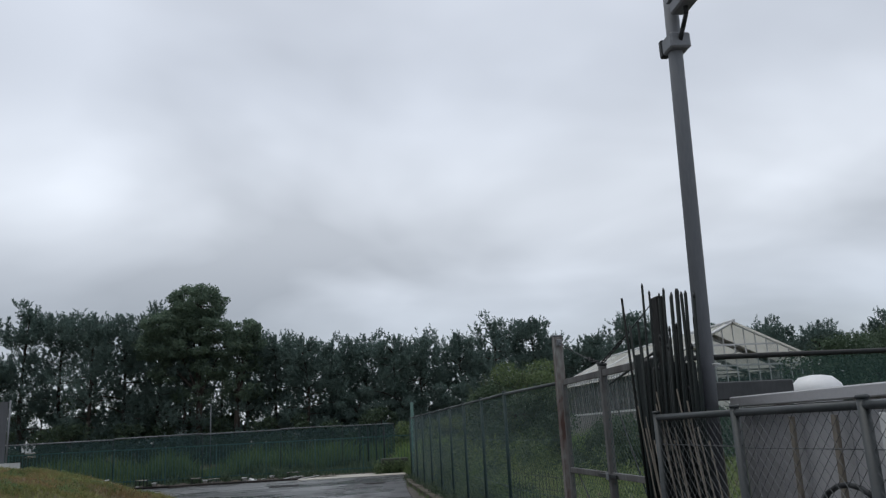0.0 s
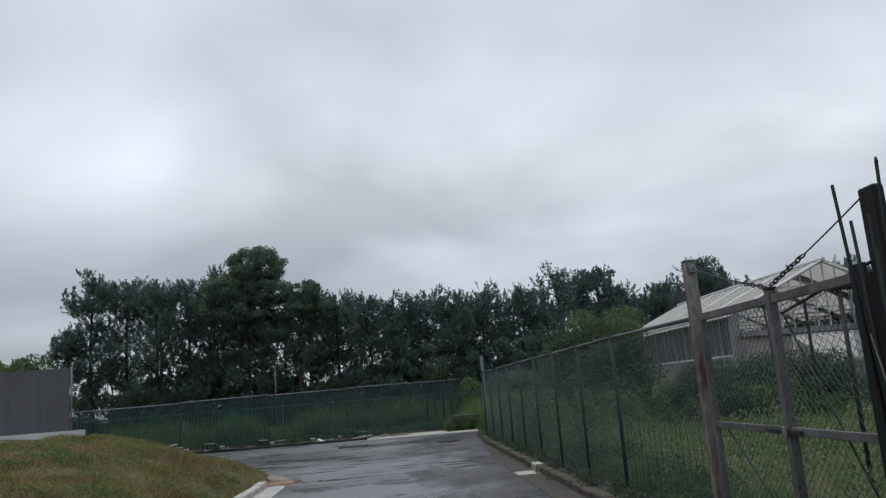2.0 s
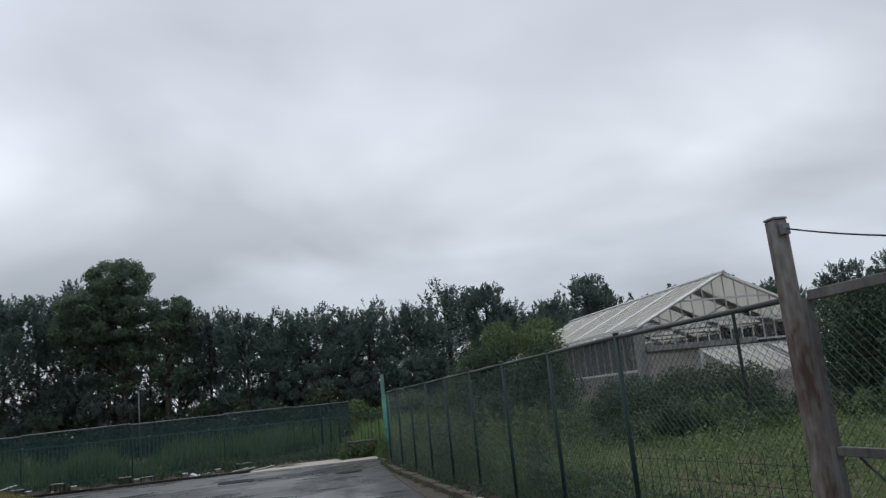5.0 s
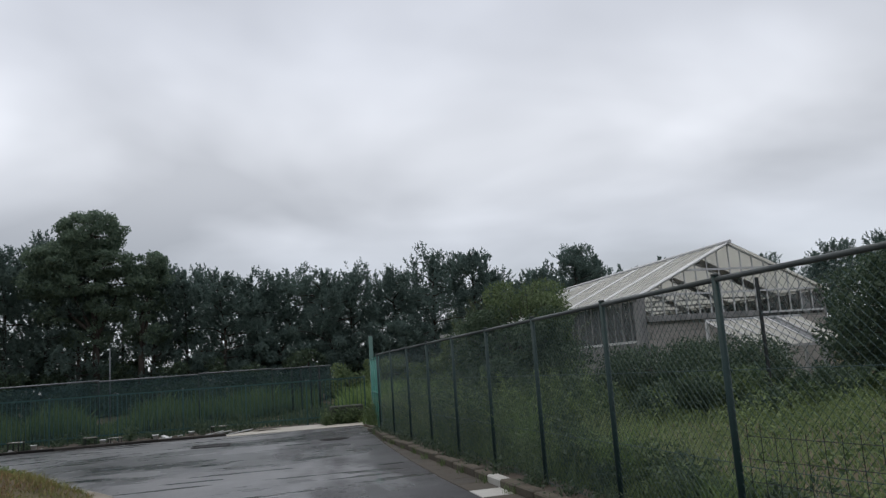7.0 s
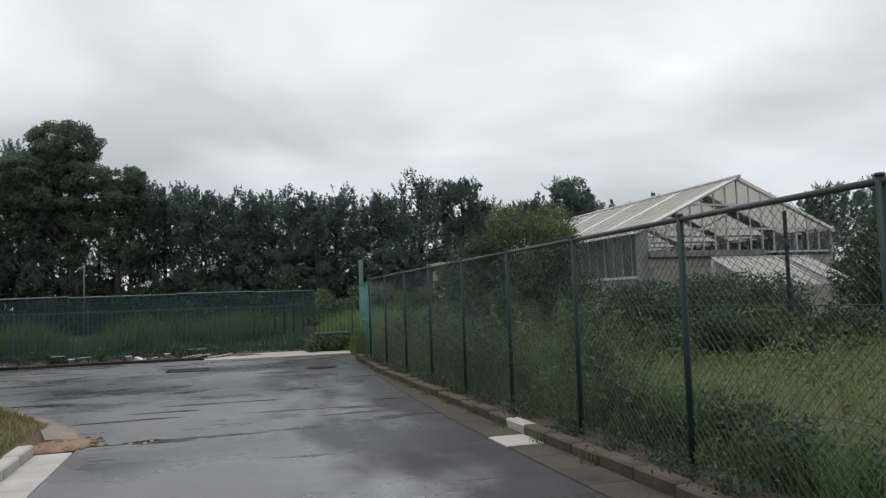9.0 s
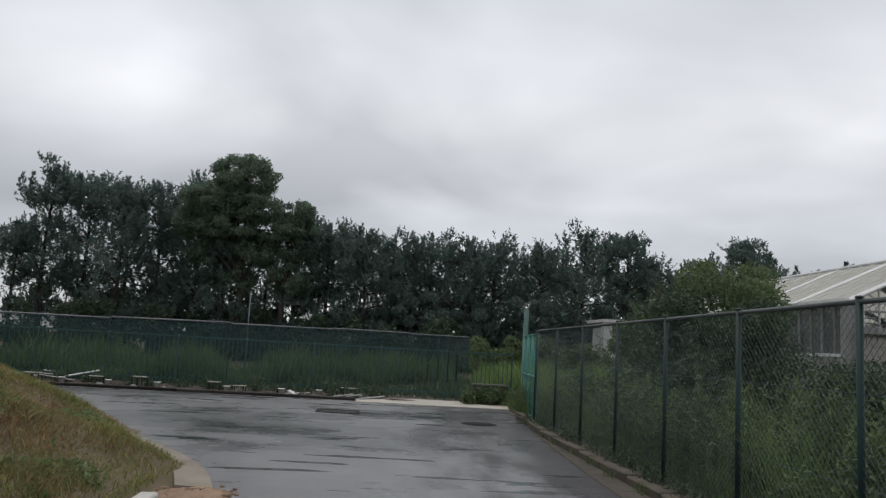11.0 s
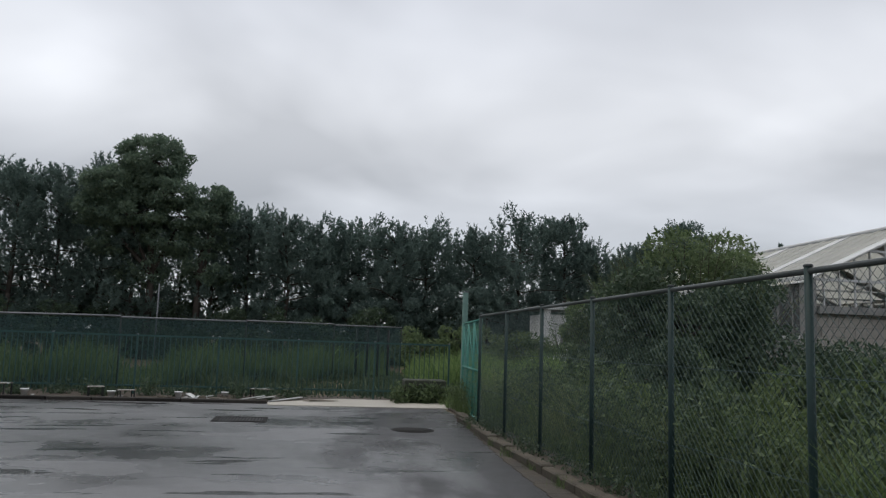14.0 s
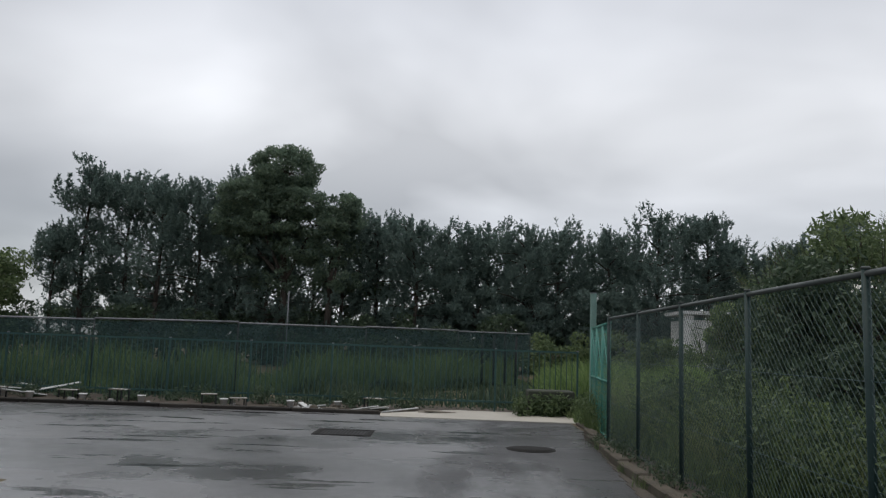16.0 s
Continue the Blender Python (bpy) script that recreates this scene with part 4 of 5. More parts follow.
def pine(name, label, x, y, h, seed, wide=2.6, bare=0.12, limbs=22, per=110, group="pine wood"):
    """A pine: slightly bent trunk, spreading limbs with ragged pads of needle tufts, and upright candle-like leader shoots."""
    g = np.random.default_rng(seed)
    tree = thing(name, label, "tree", group, (x, y, 0))
    bm = B()
    bend = g.normal(size=2) * 0.28
    spine = [Vector((bend[0] * math.sin(3.0 * t), bend[1] * t, h * 0.90 * t - 0.2 * (t == 0))) for t in np.linspace(0, 1, 7)]
    tube(bm, spine, 0.016 * h, 7, 0.05)
    cs, ws, ls = [], [], []
    for i in range(limbs):
        t = bare + (1 - bare) * ((i + g.random()) / limbs) ** 0.85
        a = i * 2.4 + g.normal() * 0.5
        reach = wide * (1.0 - 0.6 * t ** 3) * g.uniform(0.5, 1.25)
        k0 = min(5, int(t * 6))
        s = spine[k0].lerp(spine[k0 + 1], t * 6 - k0)
        e = s + Vector((math.cos(a) * reach, math.sin(a) * reach, g.uniform(-0.3, 0.8)))
        m = s.lerp(e, 0.5) + Vector((0, 0, 0.15))
        tube(bm, [s, m, e], 0.05, 5, 0.02)
        for pad in range(3):
            n = int(per / 14 * g.uniform(0.7, 1.3))
            f = (0.4, 0.78, 1.05)[pad]
            c = np.array(s) * (1 - f) + np.array(e) * f + g.normal(size=3) * np.array([0.3, 0.3, 0.4])
            u = g.normal(size=(n, 3))
            u *= (g.random((n, 1)) ** 0.4 / np.linalg.norm(u, axis=1)[:, None]) * np.array([0.95, 0.95, 0.55]) * g.uniform(0.7, 1.2) * (1.0 - 0.3 * t ** 4)
            way = u * np.array([0.55, 0.55, 0.3]) + np.array([math.cos(a) * 0.25, math.sin(a) * 0.25, 0.75]) + g.normal(size=(n, 3)) * 0.22
            way /= np.linalg.norm(way, axis=1)[:, None]
            along = np.linspace(0.0, 1.0, 8)[None, :, None]
            long = g.uniform(0.40, 0.80, (n, 1, 1))
            stem = (c + u)[:, None, :] + way[:, None, :] * along * long
            out = g.normal(size=(n, 8, 3))
            out /= np.linalg.norm(out, axis=2)[:, :, None]
            cs.append((stem + out * 0.07 * (1.1 - along)).reshape(-1, 3))
            ws.append((way[:, None, :] * 0.8 + out * 0.75).reshape(-1, 3))
            ls.append(g.uniform(0.15, 0.26, n * 8))
    for i in range(15):
        k = 80
        a, r = g.uniform(0, 2 * np.pi), wide * 0.85 * math.sqrt(g.random()) * (i > 1)
        long = g.uniform(1.1, 2.0)
        tip = np.array(spine[6]) + np.array([math.cos(a) * r, math.sin(a) * r, g.uniform(0.2, 1.05) - 0.40 * r])
        f = g.uniform(0, 1, k)
        whorl = 0.34 * (1.06 - f) ** 0.8 * np.where(np.sin(f * 21.0) > -0.2, 1.0, 0.25)
        round_ = g.uniform(0, 2 * np.pi, k)
        lean = g.normal(size=2) * 0.22
        cs.append(tip + np.stack([np.cos(round_) * whorl + lean[0] * (f - 1), np.sin(round_) * whorl + lean[1] * (f - 1), (f - 1) * long], 1))
        ws.append(np.stack([np.cos(round_) * 0.7, np.sin(round_) * 0.7, np.ones(k)], 1))
        ls.append(g.uniform(0.16, 0.27, k))
    part("trunk", bm, BARK, tree)
    v, t = tufts(np.concatenate(cs), np.concatenate(ws), np.concatenate(ls), 4)
    tri_mesh("crown", v, t, PINE, tree)
    return tree


def lobed_tree(name, label, x, y, lobes, seed, material, leaf, per, clump=0.55):
    """A broad crown made of rounded lobes, each covered with tight leaf clumps, on a forked trunk."""
    g = np.random.default_rng(seed)
    tree = thing(name, label, "tree", "", (x, y, 0))
    bm = B()
    fork = Vector((0.2, 0, lobes[0][2] * 0.42))
    tube(bm, [Vector((0, 0, -0.2)), Vector((0.15, 0, fork.z * 0.5)), fork], 0.30, 9, 0.20)
    cs = []
    for cx, cy, cz, rx, rz, dense in lobes:
        c0 = Vector((cx, cy, cz))
        tube(bm, [fork, fork.lerp(c0, 0.55) + Vector((g.normal() * 0.2, g.normal() * 0.2, 0.2)), c0], 0.14, 6, 0.04)
        count = int(34 * rx * rz * dense)
        for k in range(count):
            d = g.normal(size=3)
            d /= np.linalg.norm(d)
            d[2] = max(d[2], -0.55)
            shell = g.uniform(0.55, 1.0) ** 0.5
            c = np.array(c0) + d * np.array([rx, rx, rz]) * shell
            if k % 5 == 0:
                tube(bm, [c0, Vector(c)], 0.03, 4, 0.01)
            n = int(per * g.uniform(0.6, 1.3))
            u = g.normal(size=(n, 3))
            u *= (g.random((n, 1)) ** 0.4 / np.linalg.norm(u, axis=1)[:, None]) * clump * g.uniform(0.7, 1.2) * np.array([1, 1, 0.7])
            cs.append(c + u)
    part("trunk", bm, BARK, tree)
    c = np.concatenate(cs)
    v, t = leaves(c, np.full(len(c), leaf), 1.1, 0.0)
    tri_mesh("crown", v, t, material, tree)
    return tree


def broad_tree(name, label, x, y, z, h, wide, seed, material, leaf=0.16, clumps=26, per=130, long=1.0, droop=0.0, low=0.3, group="", stems=1):
    g = np.random.default_rng(seed)
    tree = thing(name, label, "tree", group, (x, y, z))
    bm = B()
    cs = []
    for s in range(stems):
        foot = Vector((g.normal() * 0.15 * (stems > 1), g.normal() * 0.15 * (stems > 1), -0.1))
        crown = Vector((g.normal() * 0.3 * wide * (stems > 1), g.normal() * 0.3 * wide * (stems > 1), h * 0.6))
        tube(bm, [foot, foot.lerp(crown, 0.5) + Vector((g.normal() * 0.1, 0, 0)), crown], 0.02 * h / stems ** 0.5, 7, 0.008 * h)
        for i in range(clumps // stems):
            a, u = g.uniform(0, 2 * np.pi), g.uniform(low, 1)
            r = wide * math.sqrt(max(0.05, 1 - ((u - 0.55) / 0.6) ** 2)) * g.uniform(0.35, 0.95)
            c = Vector((math.cos(a) * r, math.sin(a) * r, h * u * 0.93))
            tube(bm, [crown * min(1.0, u + 0.2), c], 0.006 * h, 5, 0.01)
            k = int(per * g.uniform(0.6, 1.3))
            d = g.normal(size=(k, 3))
            d /= np.linalg.norm(d, axis=1)[:, None]
            size = wide * 0.34 * g.uniform(0.7, 1.25)
            cs.append(np.array(c) + d * np.array([1, 1, 0.75]) * size * (g.uniform(0.35, 1.0, (k, 1)) ** 0.5))
    part("trunk", bm, BARK, tree)
    c = np.concatenate(cs)
    v, t = leaves(c, np.full(len(c), leaf), long, droop)
    tri_mesh("crown", v, t, material, tree)
    return tree


FRONT = ((-24.4, 14.1, 2.6), (-21.9, 13.9, 2.5), (-19.2, 13.3, 2.4), (-16.9, 12.8, 2.3), (-14.4, 14.1, 2.3), (-11.6, 11.4, 2.4), (-7.0, 11.9, 2.2), (-4.6, 11.2, 2.2), (-2.4, 10.7, 2.3),
         (0.4, 10.2, 2.2), (3.2, 10.7, 2.3), (5.6, 10.0, 2.3), (8.3, 10.4, 2.3), (11.4, 10.6, 2.4), (14.6, 11.4, 2.5), (17.9, 12.0, 2.3), (20.4, 9.9, 2.3), (23.2, 9.8, 2.3),
         (27.6, 12.0, 2.6), (30.2, 11.0, 2.4), (35.0, 10.4, 2.5), (41.0, 10.9, 2.7), (47.0, 10.6, 2.7), (53.0, 11.4, 2.8), (60.0, 12.2, 3.0))
for i, (x, h, w) in enumerate(FRONT):
    pine("pine_tree", "dark pine with dense dark needles in the far wood", x, 68 + 1.5 * math.sin(i * 2.1), h - 0.4, 100 + i, w * 1.2, 0.07, int(20 + h * 1.0), 132)
for i in range(22):
    x = -20.5 + i * 3.7
    h = np.interp(x, [f[0] for f in FRONT], [f[1] for f in FRONT]) * 0.84
    pine("pine_tree", "dark pine in the second row of the wood", x, 73 + (i % 3), float(h), 200 + i, 3.2, 0.06, 18, 88)
pine("pine_tree", "leaning low pine at the open end of the wood", -26.0, 67.0, 9.0, 260, 1.5, 0.6, 10, 110)
lobed_tree("broadleaf_tree", "tall dark round-crowned broadleaf tree above the pines", -10.5, 66,
           ((-0.2, 0.0, 12.8, 2.25, 1.6, 1.0), (-0.8, 0.4, 11.6, 2.2, 1.2, 0.8), (-2.4, -0.4, 10.9, 2.0, 1.3, 1.0), (0.9, -0.6, 10.6, 1.7, 1.2, 0.9), (-3.3, 0.1, 9.3, 1.7, 1.2, 0.7), (1.9, -0.2, 9.2, 1.6, 1.1, 0.7), (-2.0, 0.3, 7.4, 1.7, 1.2, 0.45), (-0.9, -0.5, 9.2, 2.2, 1.2, 0.6), (1.0, 0.2, 7.6, 1.7, 1.2, 0.45), (-0.3, 0.3, 5.6, 1.5, 1.2, 0.4)), 37, BROADLEAF, 0.105, 100)
broad_tree("broadleaf_tree", "bright green round broadleaf tree at the end of the wood", -29.2, 65, 0, 6.8, 2.9, 32, WILLOW, 0.14, 44, 260, low=0.05)
lobed_tree("broadleaf_tree", "dark broadleaf tree leaning out of the pines", -7.6, 66.5,
           ((0.9, 0.0, 10.7, 1.05, 0.8, 1.0), (1.3, 0.0, 9.5, 1.1, 0.7, 0.8), (0.5, 0.2, 8.0, 1.4, 1.0, 0.6), (0.6, 0.0, 5.8, 1.5, 1.2, 0.45)), 38, BROADLEAF, 0.105, 95)
broad_tree("broadleaf_tree", "bright green broadleaf tree at the open end of the wood", -33.0, 64, 0, 6.4, 2.8, 33, WILLOW, 0.16, 34, 220, low=0.05)
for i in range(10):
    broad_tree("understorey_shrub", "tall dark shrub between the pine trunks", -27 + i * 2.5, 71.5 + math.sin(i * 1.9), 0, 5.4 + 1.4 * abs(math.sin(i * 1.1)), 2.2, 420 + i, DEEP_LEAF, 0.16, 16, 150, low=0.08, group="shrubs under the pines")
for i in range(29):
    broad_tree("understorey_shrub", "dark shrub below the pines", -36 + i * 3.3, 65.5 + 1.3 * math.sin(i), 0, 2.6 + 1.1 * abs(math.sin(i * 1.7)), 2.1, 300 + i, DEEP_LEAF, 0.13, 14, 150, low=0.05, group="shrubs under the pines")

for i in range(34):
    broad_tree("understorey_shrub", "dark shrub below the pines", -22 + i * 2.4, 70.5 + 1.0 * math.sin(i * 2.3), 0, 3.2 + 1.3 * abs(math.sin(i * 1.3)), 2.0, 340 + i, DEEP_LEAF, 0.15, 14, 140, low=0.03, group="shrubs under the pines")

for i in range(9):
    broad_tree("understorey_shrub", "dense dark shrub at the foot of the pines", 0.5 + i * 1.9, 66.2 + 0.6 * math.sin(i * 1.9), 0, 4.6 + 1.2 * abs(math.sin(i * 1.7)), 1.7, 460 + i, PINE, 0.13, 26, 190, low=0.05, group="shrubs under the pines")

for i in range(6):
    broad_tree("hedge_bush", "light green hedge bush before the white building", 5.6 + i * 2.3, 53 + 0.5 * math.sin(i * 2), 0, 2.2 + 0.3 * math.sin(i * 1.7), 1.5, 390 + i, WILLOW, 0.09, 20, 170, low=0.03, group="hedge beyond the plot")

# plot behind the chain-link fence
def fronds(shrub, count, h, wide, seed):
    """Arching shoots with paired narrow leaves that stand out of a shrub's crown."""
    g = np.random.default_rng(seed)
    vs, ts, stems = [], [], B()
    for k in range(count):
        a, r = g.uniform(0, 2 * np.pi), wide * math.sqrt(g.random())
        p = np.array([math.cos(a) * r, math.sin(a) * r, h * (0.92 - 0.30 * (r / wide) ** 2) * g.uniform(0.86, 1.0)])
        d = np.array([math.cos(a) * 0.5 * r / wide, math.sin(a) * 0.5 * r / wide, 1.0]) + g.normal(size=3) * 0.25
        d /= np.linalg.norm(d)
        side = np.cross(d, g.normal(size=3))
        side /= np.linalg.norm(side)
        long, line = g.uniform(0.5, 1.0), []
        for i in range(15):
            q = p + d * long * i / 14 - np.array([0, 0, 0.22 * (i / 14) ** 2 * long])
            line.append(Vector(q))
            for sign in (-1, 1):
                w = side * sign * 0.85 + d * 0.55 + g.normal(size=3) * 0.18
                e = np.cross(w, d) * 0.3 + d * 0.35
                size = 0.115 * (1.15 - 0.6 * i / 14)
                o = len(vs)
                vs.extend([q, q + w * size * 0.5 + e * size * 0.22, q + w * size, q + w * size * 0.5 - e * size * 0.22])
                ts.extend([(o, o + 1, o + 2), (o, o + 2, o + 3)])
        tube(stems, line[::7], 0.008, 4, 0.003)
    tagged(part("shoot", stems, BARK, shrub), kind="stuff")
    tri_mesh("frond_leaves", vs, ts, WILLOW, shrub)


tall_willow = broad_tree("willow_shrub", "tall bushy shrub with narrow bright leaves behind the fence", 7.1, 28.0, 0, 3.9, 1.75, 41, WILLOW, 0.042, 50, 700, 1.6, 0.3, 0.08, stems=4)
fronds(tall_willow, 130, 3.75, 1.75, 71)
low_willow = broad_tree("willow_shrub", "leafy shrub behind the fence", 6.3, 30.3, 0, 2.7, 1.15, 42, WILLOW, 0.042, 32, 600, 1.6, 0.3, 0.08, stems=3)
fronds(low_willow, 50, 2.6, 1.1, 72)
# Added core: shade inside the willow put into a darker leaf colour.
broad_tree("dark_bush", "dense core of darker leaves for the shaded inside of the willow shrub", 6.7, 27.3, 0, 2.9, 1.9, 43, DEEP_LEAF, 0.055, 60, 500, low=0.04, stems=4)
broad_tree("dark_bush", "low dense dark bush behind the fence", 5.6, 25.6, 0, 1.6, 1.0, 48, DEEP_LEAF, 0.045, 36, 420, low=0.04, stems=3)
broad_tree("dark_bush", "dense dark bramble mound in the overgrown plot", 11.2, 27.6, 0, 1.6, 2.0, 49, DEEP_LEAF, 0.05, 48, 480, low=0.03, stems=4)
broad_tree("dark_bush", "dense dark bramble mound before the greenhouse", 13.9, 28.6, 0, 1.7, 2.1, 50, DEEP_LEAF, 0.05, 48, 480, low=0.03, stems=4)
broad_tree("large_bush", "large green bush beside the greenhouse", 19.9, 27.2, 0, 4.3, 2.5, 44, DEEP_LEAF, 0.075, 64, 420, low=0.04, stems=4)
broad_tree("large_bush", "spreading green bush in the plot", 23.4, 28.5, 0, 4.6, 2.9, 45, DEEP_LEAF, 0.075, 64, 420, low=0.04, stems=4)

# ---- weeds and grass ----


def scatter(n, x0, x1, y0, y1):
    return rng.uniform(x0, x1, n), rng.uniform(y0, y1, n)


def on_ground(x, y):
    return np.stack([x, y, height(x, y)], 1)


def meadow():
    x, y = scatter(82000, 3.3, 26, 4, 36)
    keep = rng.random(len(x)) < np.clip(1.25 - (x - 3) / 16, 0.3, 1)
    x, y = x[keep], y[keep]
    clump = np.sin(1.3 * x + 0.9 * np.sin(1.7 * y)) * np.sin(1.6 * y + 0.9 * np.sin(2.3 * x)) + 0.6 * np.sin(3.7 * x + 1.1) * np.sin(4.3 * y)
    h = (0.17 + 0.11 * clump + 0.08 * (x > 9)) * rng.uniform(0.6, 1.5, len(x))
    a = blades(on_ground(x, y), np.clip(h, 0.06, 1), np.full(len(x), 0.020), 1.1)
    x, y = scatter(16000, 3.3, 4.5, 8, 33)
    tuft = np.sin(2.9 * y) * np.sin(5.1 * y + 2 * x)
    b = blades(on_ground(x, y), np.clip((0.42 + 0.35 * tuft) * np.interp(y, [12, 15, 18], [0.45, 0.6, 1.0]) * rng.uniform(0.5, 1.6, len(x)), 0.08, 1.2), np.full(len(x), 0.012), 0.7)
    tagged(tri_mesh("meadow_grass", *a, MEADOW), "rank green grass in the overgrown plot", "grass", kind="stuff")
    tagged(tri_mesh("fence_grass", *b, TALL), "long dark grass grown up along the chain-link fence", "grass", kind="stuff")
    x, y = scatter(95000, 3.4, 19, 9, 33)
    mound = np.sin(2.2 * x + 1.3 * np.sin(1.3 * y)) * np.sin(1.9 * y + 1.1 * np.sin(0.9 * x)) + 0.5 * np.sin(5.1 * x + 0.3) * np.sin(4.7 * y)
    keep = mound > 0.05
    x, y, mound = x[keep], y[keep], mound[keep]
    c = on_ground(x, y)
    c[:, 2] += (0.10 + 0.42 * mound * rng.random(len(x))) * np.interp(y, [10, 20], [0.8, 1.5])
    v, t = leaves(c, np.full(len(c), 0.036), 1.2, 0.0)
    tagged(tri_mesh("ground_weed", v, t, LOW_WEED), "low leafy weeds among the meadow grass", "weed", kind="stuff")
    x, y = scatter(66000, -26, 16, 35.3, 60)
    line = np.interp(x, [-24, -8.8, -5.35, 4.07, 4.1], [36.2, 36.4, 37.6, 49.6, 36.5])
    clump = 0.5 + 0.5 * np.sin(1.05 * x + 1.2 * np.sin(0.6 * y)) * np.sin(0.85 * y + 0.3 * x)
    keep = y < line + 11
    x, y, clump, line = x[keep], y[keep], clump[keep], line[keep]
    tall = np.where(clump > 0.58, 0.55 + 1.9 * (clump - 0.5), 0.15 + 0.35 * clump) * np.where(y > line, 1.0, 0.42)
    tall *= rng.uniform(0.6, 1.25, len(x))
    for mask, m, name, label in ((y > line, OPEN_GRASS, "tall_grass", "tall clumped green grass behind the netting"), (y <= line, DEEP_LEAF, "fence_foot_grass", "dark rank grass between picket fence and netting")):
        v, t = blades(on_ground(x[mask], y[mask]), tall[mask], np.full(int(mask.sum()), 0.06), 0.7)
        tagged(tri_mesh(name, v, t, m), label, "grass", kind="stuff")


def open_grass():
    """Bright tall grass beyond the end of the netting."""
    x, y = scatter(18000, 2.0, 13, 36.6, 53)
    keep = x > 2.75 + 0.125 * (y - 36.6)
    x, y = x[keep], y[keep]
    h = (0.7 + 0.35 * np.sin(1.1 * x) * np.sin(0.8 * y)) * np.interp(x - 0.125 * (y - 36.6), [2.75, 3.3], [0.4, 1.0]) * rng.uniform(0.6, 1.4, len(x))
    v, t = blades(on_ground(x, y), h, np.full(len(x), 0.05), 0.7)
    tagged(tri_mesh("bright_grass", v, t, OPEN_GRASS), "bright tall grass beyond the end of the netting", "grass", kind="stuff")


def bank_grass():
    x, y = scatter(170000, -9.5, -2.5, 10, 32)
    d = bank_depth(x, y)
    keep = (d > 0.03) & (rng.random(len(x)) < np.clip(1.2 - d / 9, 0.25, 1)) & ((d > 0.45) | (rng.random(len(x)) < 0.55))
    x, y = x[keep], y[keep]
    patch = np.sin(2.1 * x + 1.3 * np.sin(1.1 * y)) * np.sin(1.7 * y + 0.8 * x)
    dry = patch + rng.normal(size=len(x)) * 0.55 > 0.30
    for mask, m, name, label in ((~dry, BANK, "bank_grass", "short yellow-green grass on the bank"), (dry, BANK_DRY, "dry_grass", "dry brown grass patches on the bank")):
        px, py = x[mask], y[mask]
        h = rng.uniform(0.03, 0.085, len(px)) * (1.3 + 0.8 * np.sin(3.3 * px) * np.sin(2.7 * py + px))
        v, t = blades(on_ground(px, py), h, np.full(len(px), 0.013), 1.6)
        tagged(tri_mesh(name, v, t, m), label, "grass", kind="stuff")


def bank_weeds():
    x, y = scatter(60000, -9, -2.55, 12, 30)
    lump = np.sin(3.1 * x + 1.1 * np.sin(1.9 * y)) * np.sin(2.6 * y + 0.7 * x) + 0.4 * np.sin(7.3 * x) * np.sin(6.1 * y)
    keep = (bank_depth(x, y) > 0.15) & (lump > 0.25)
    x, y, lump = x[keep], y[keep], lump[keep]
    c = on_ground(x, y)
    c[:, 2] += 0.02 + 0.10 * lump * rng.random(len(x))
    v, t = leaves(c, np.full(len(c), 0.026), 1.5, 0.0)
    tagged(tri_mesh("bank_weed", v, t, LOW_WEED), "low leafy weeds matted into the bank grass", "weed", kind="stuff")


def weed_clump(x, y, h, wide, seed, material, leaf=0.03, n=900, label="leafy weeds grown up against the chain-link fence"):
    g = np.random.default_rng(seed)
    weed = thing("weed_clump", label, "weed", "weeds along the fence", (x, y, float(height(x, y))))
    bm = B()
    cs = []
    for s in range(9):
        a, r = g.uniform(0, 2 * np.pi), wide * g.uniform(0.2, 1.0)
        tip = Vector((math.cos(a) * r, math.sin(a) * r * 1.3, h * g.uniform(0.6, 1.05)))
        tube(bm, [Vector((tip.x * 0.3, tip.y * 0.3, -0.02)), Vector((tip.x * 0.7, tip.y * 0.7, tip.z * 0.55)), tip], 0.007, 4, 0.003)
        f = g.uniform(0.1, 1.0, n // 9)
        c = np.array([tip.x * 0.3, tip.y * 0.3, 0])[None] * (1 - f[:, None]) + np.array(tip)[None] * f[:, None]
        cs.append(c + g.normal(size=c.shape) * np.array([0.09, 0.09, 0.06]))
    tagged(part("stem", bm, WEED, weed), kind="stuff")
    c = np.concatenate(cs)
    c[:, 2] = np.maximum(c[:, 2], 0.02)
    v, t = leaves(c, np.full(len(c), leaf), 1.4, 0.15)
    tri_mesh("leaves", v, t, material, weed)
    return weed


meadow()
open_grass()
bank_grass()
bank_weeds()
random.seed(11)
for i in range(40):
    y = 11.0 + i * 0.46
    tall = (0.5 + 0.5 * abs(math.sin(i * 1.9)) + (0.3 if 20 < y < 29 else 0)) * float(np.interp(y, [12, 15, 18], [0.42, 0.65, 1.0]))
    weed_clump(3.62 + 0.35 * random.random(), y, tall, 0.34, 500 + i, (DEEP_LEAF, WEED, DEEP_LEAF, WILLOW)[i % 4])
for i in range(12):
    weed_clump(4.3 + 1.6 * random.random(), 18.6 + i * 0.85, 1.0 + 0.6 * random.random(), 0.55, 560 + i, DEEP_LEAF if i % 2 else WEED, 0.036, 1400)
for i in range(26):
    weed_clump(7.5 + 10 * random.random(), 21.5 + 7.5 * random.random(), 0.6 + 0.6 * random.random(), 0.95, 600 + i, DEEP_LEAF if i % 3 else WEED, 0.05, 1500, "low bramble clump in the overgrown plot")

for i in range(5):
    weed_clump(3.55 + 0.1 * random.random(), 29.6 + i * 0.55, 0.5 + 0.3 * random.random(), 0.25, 640 + i, WEED)

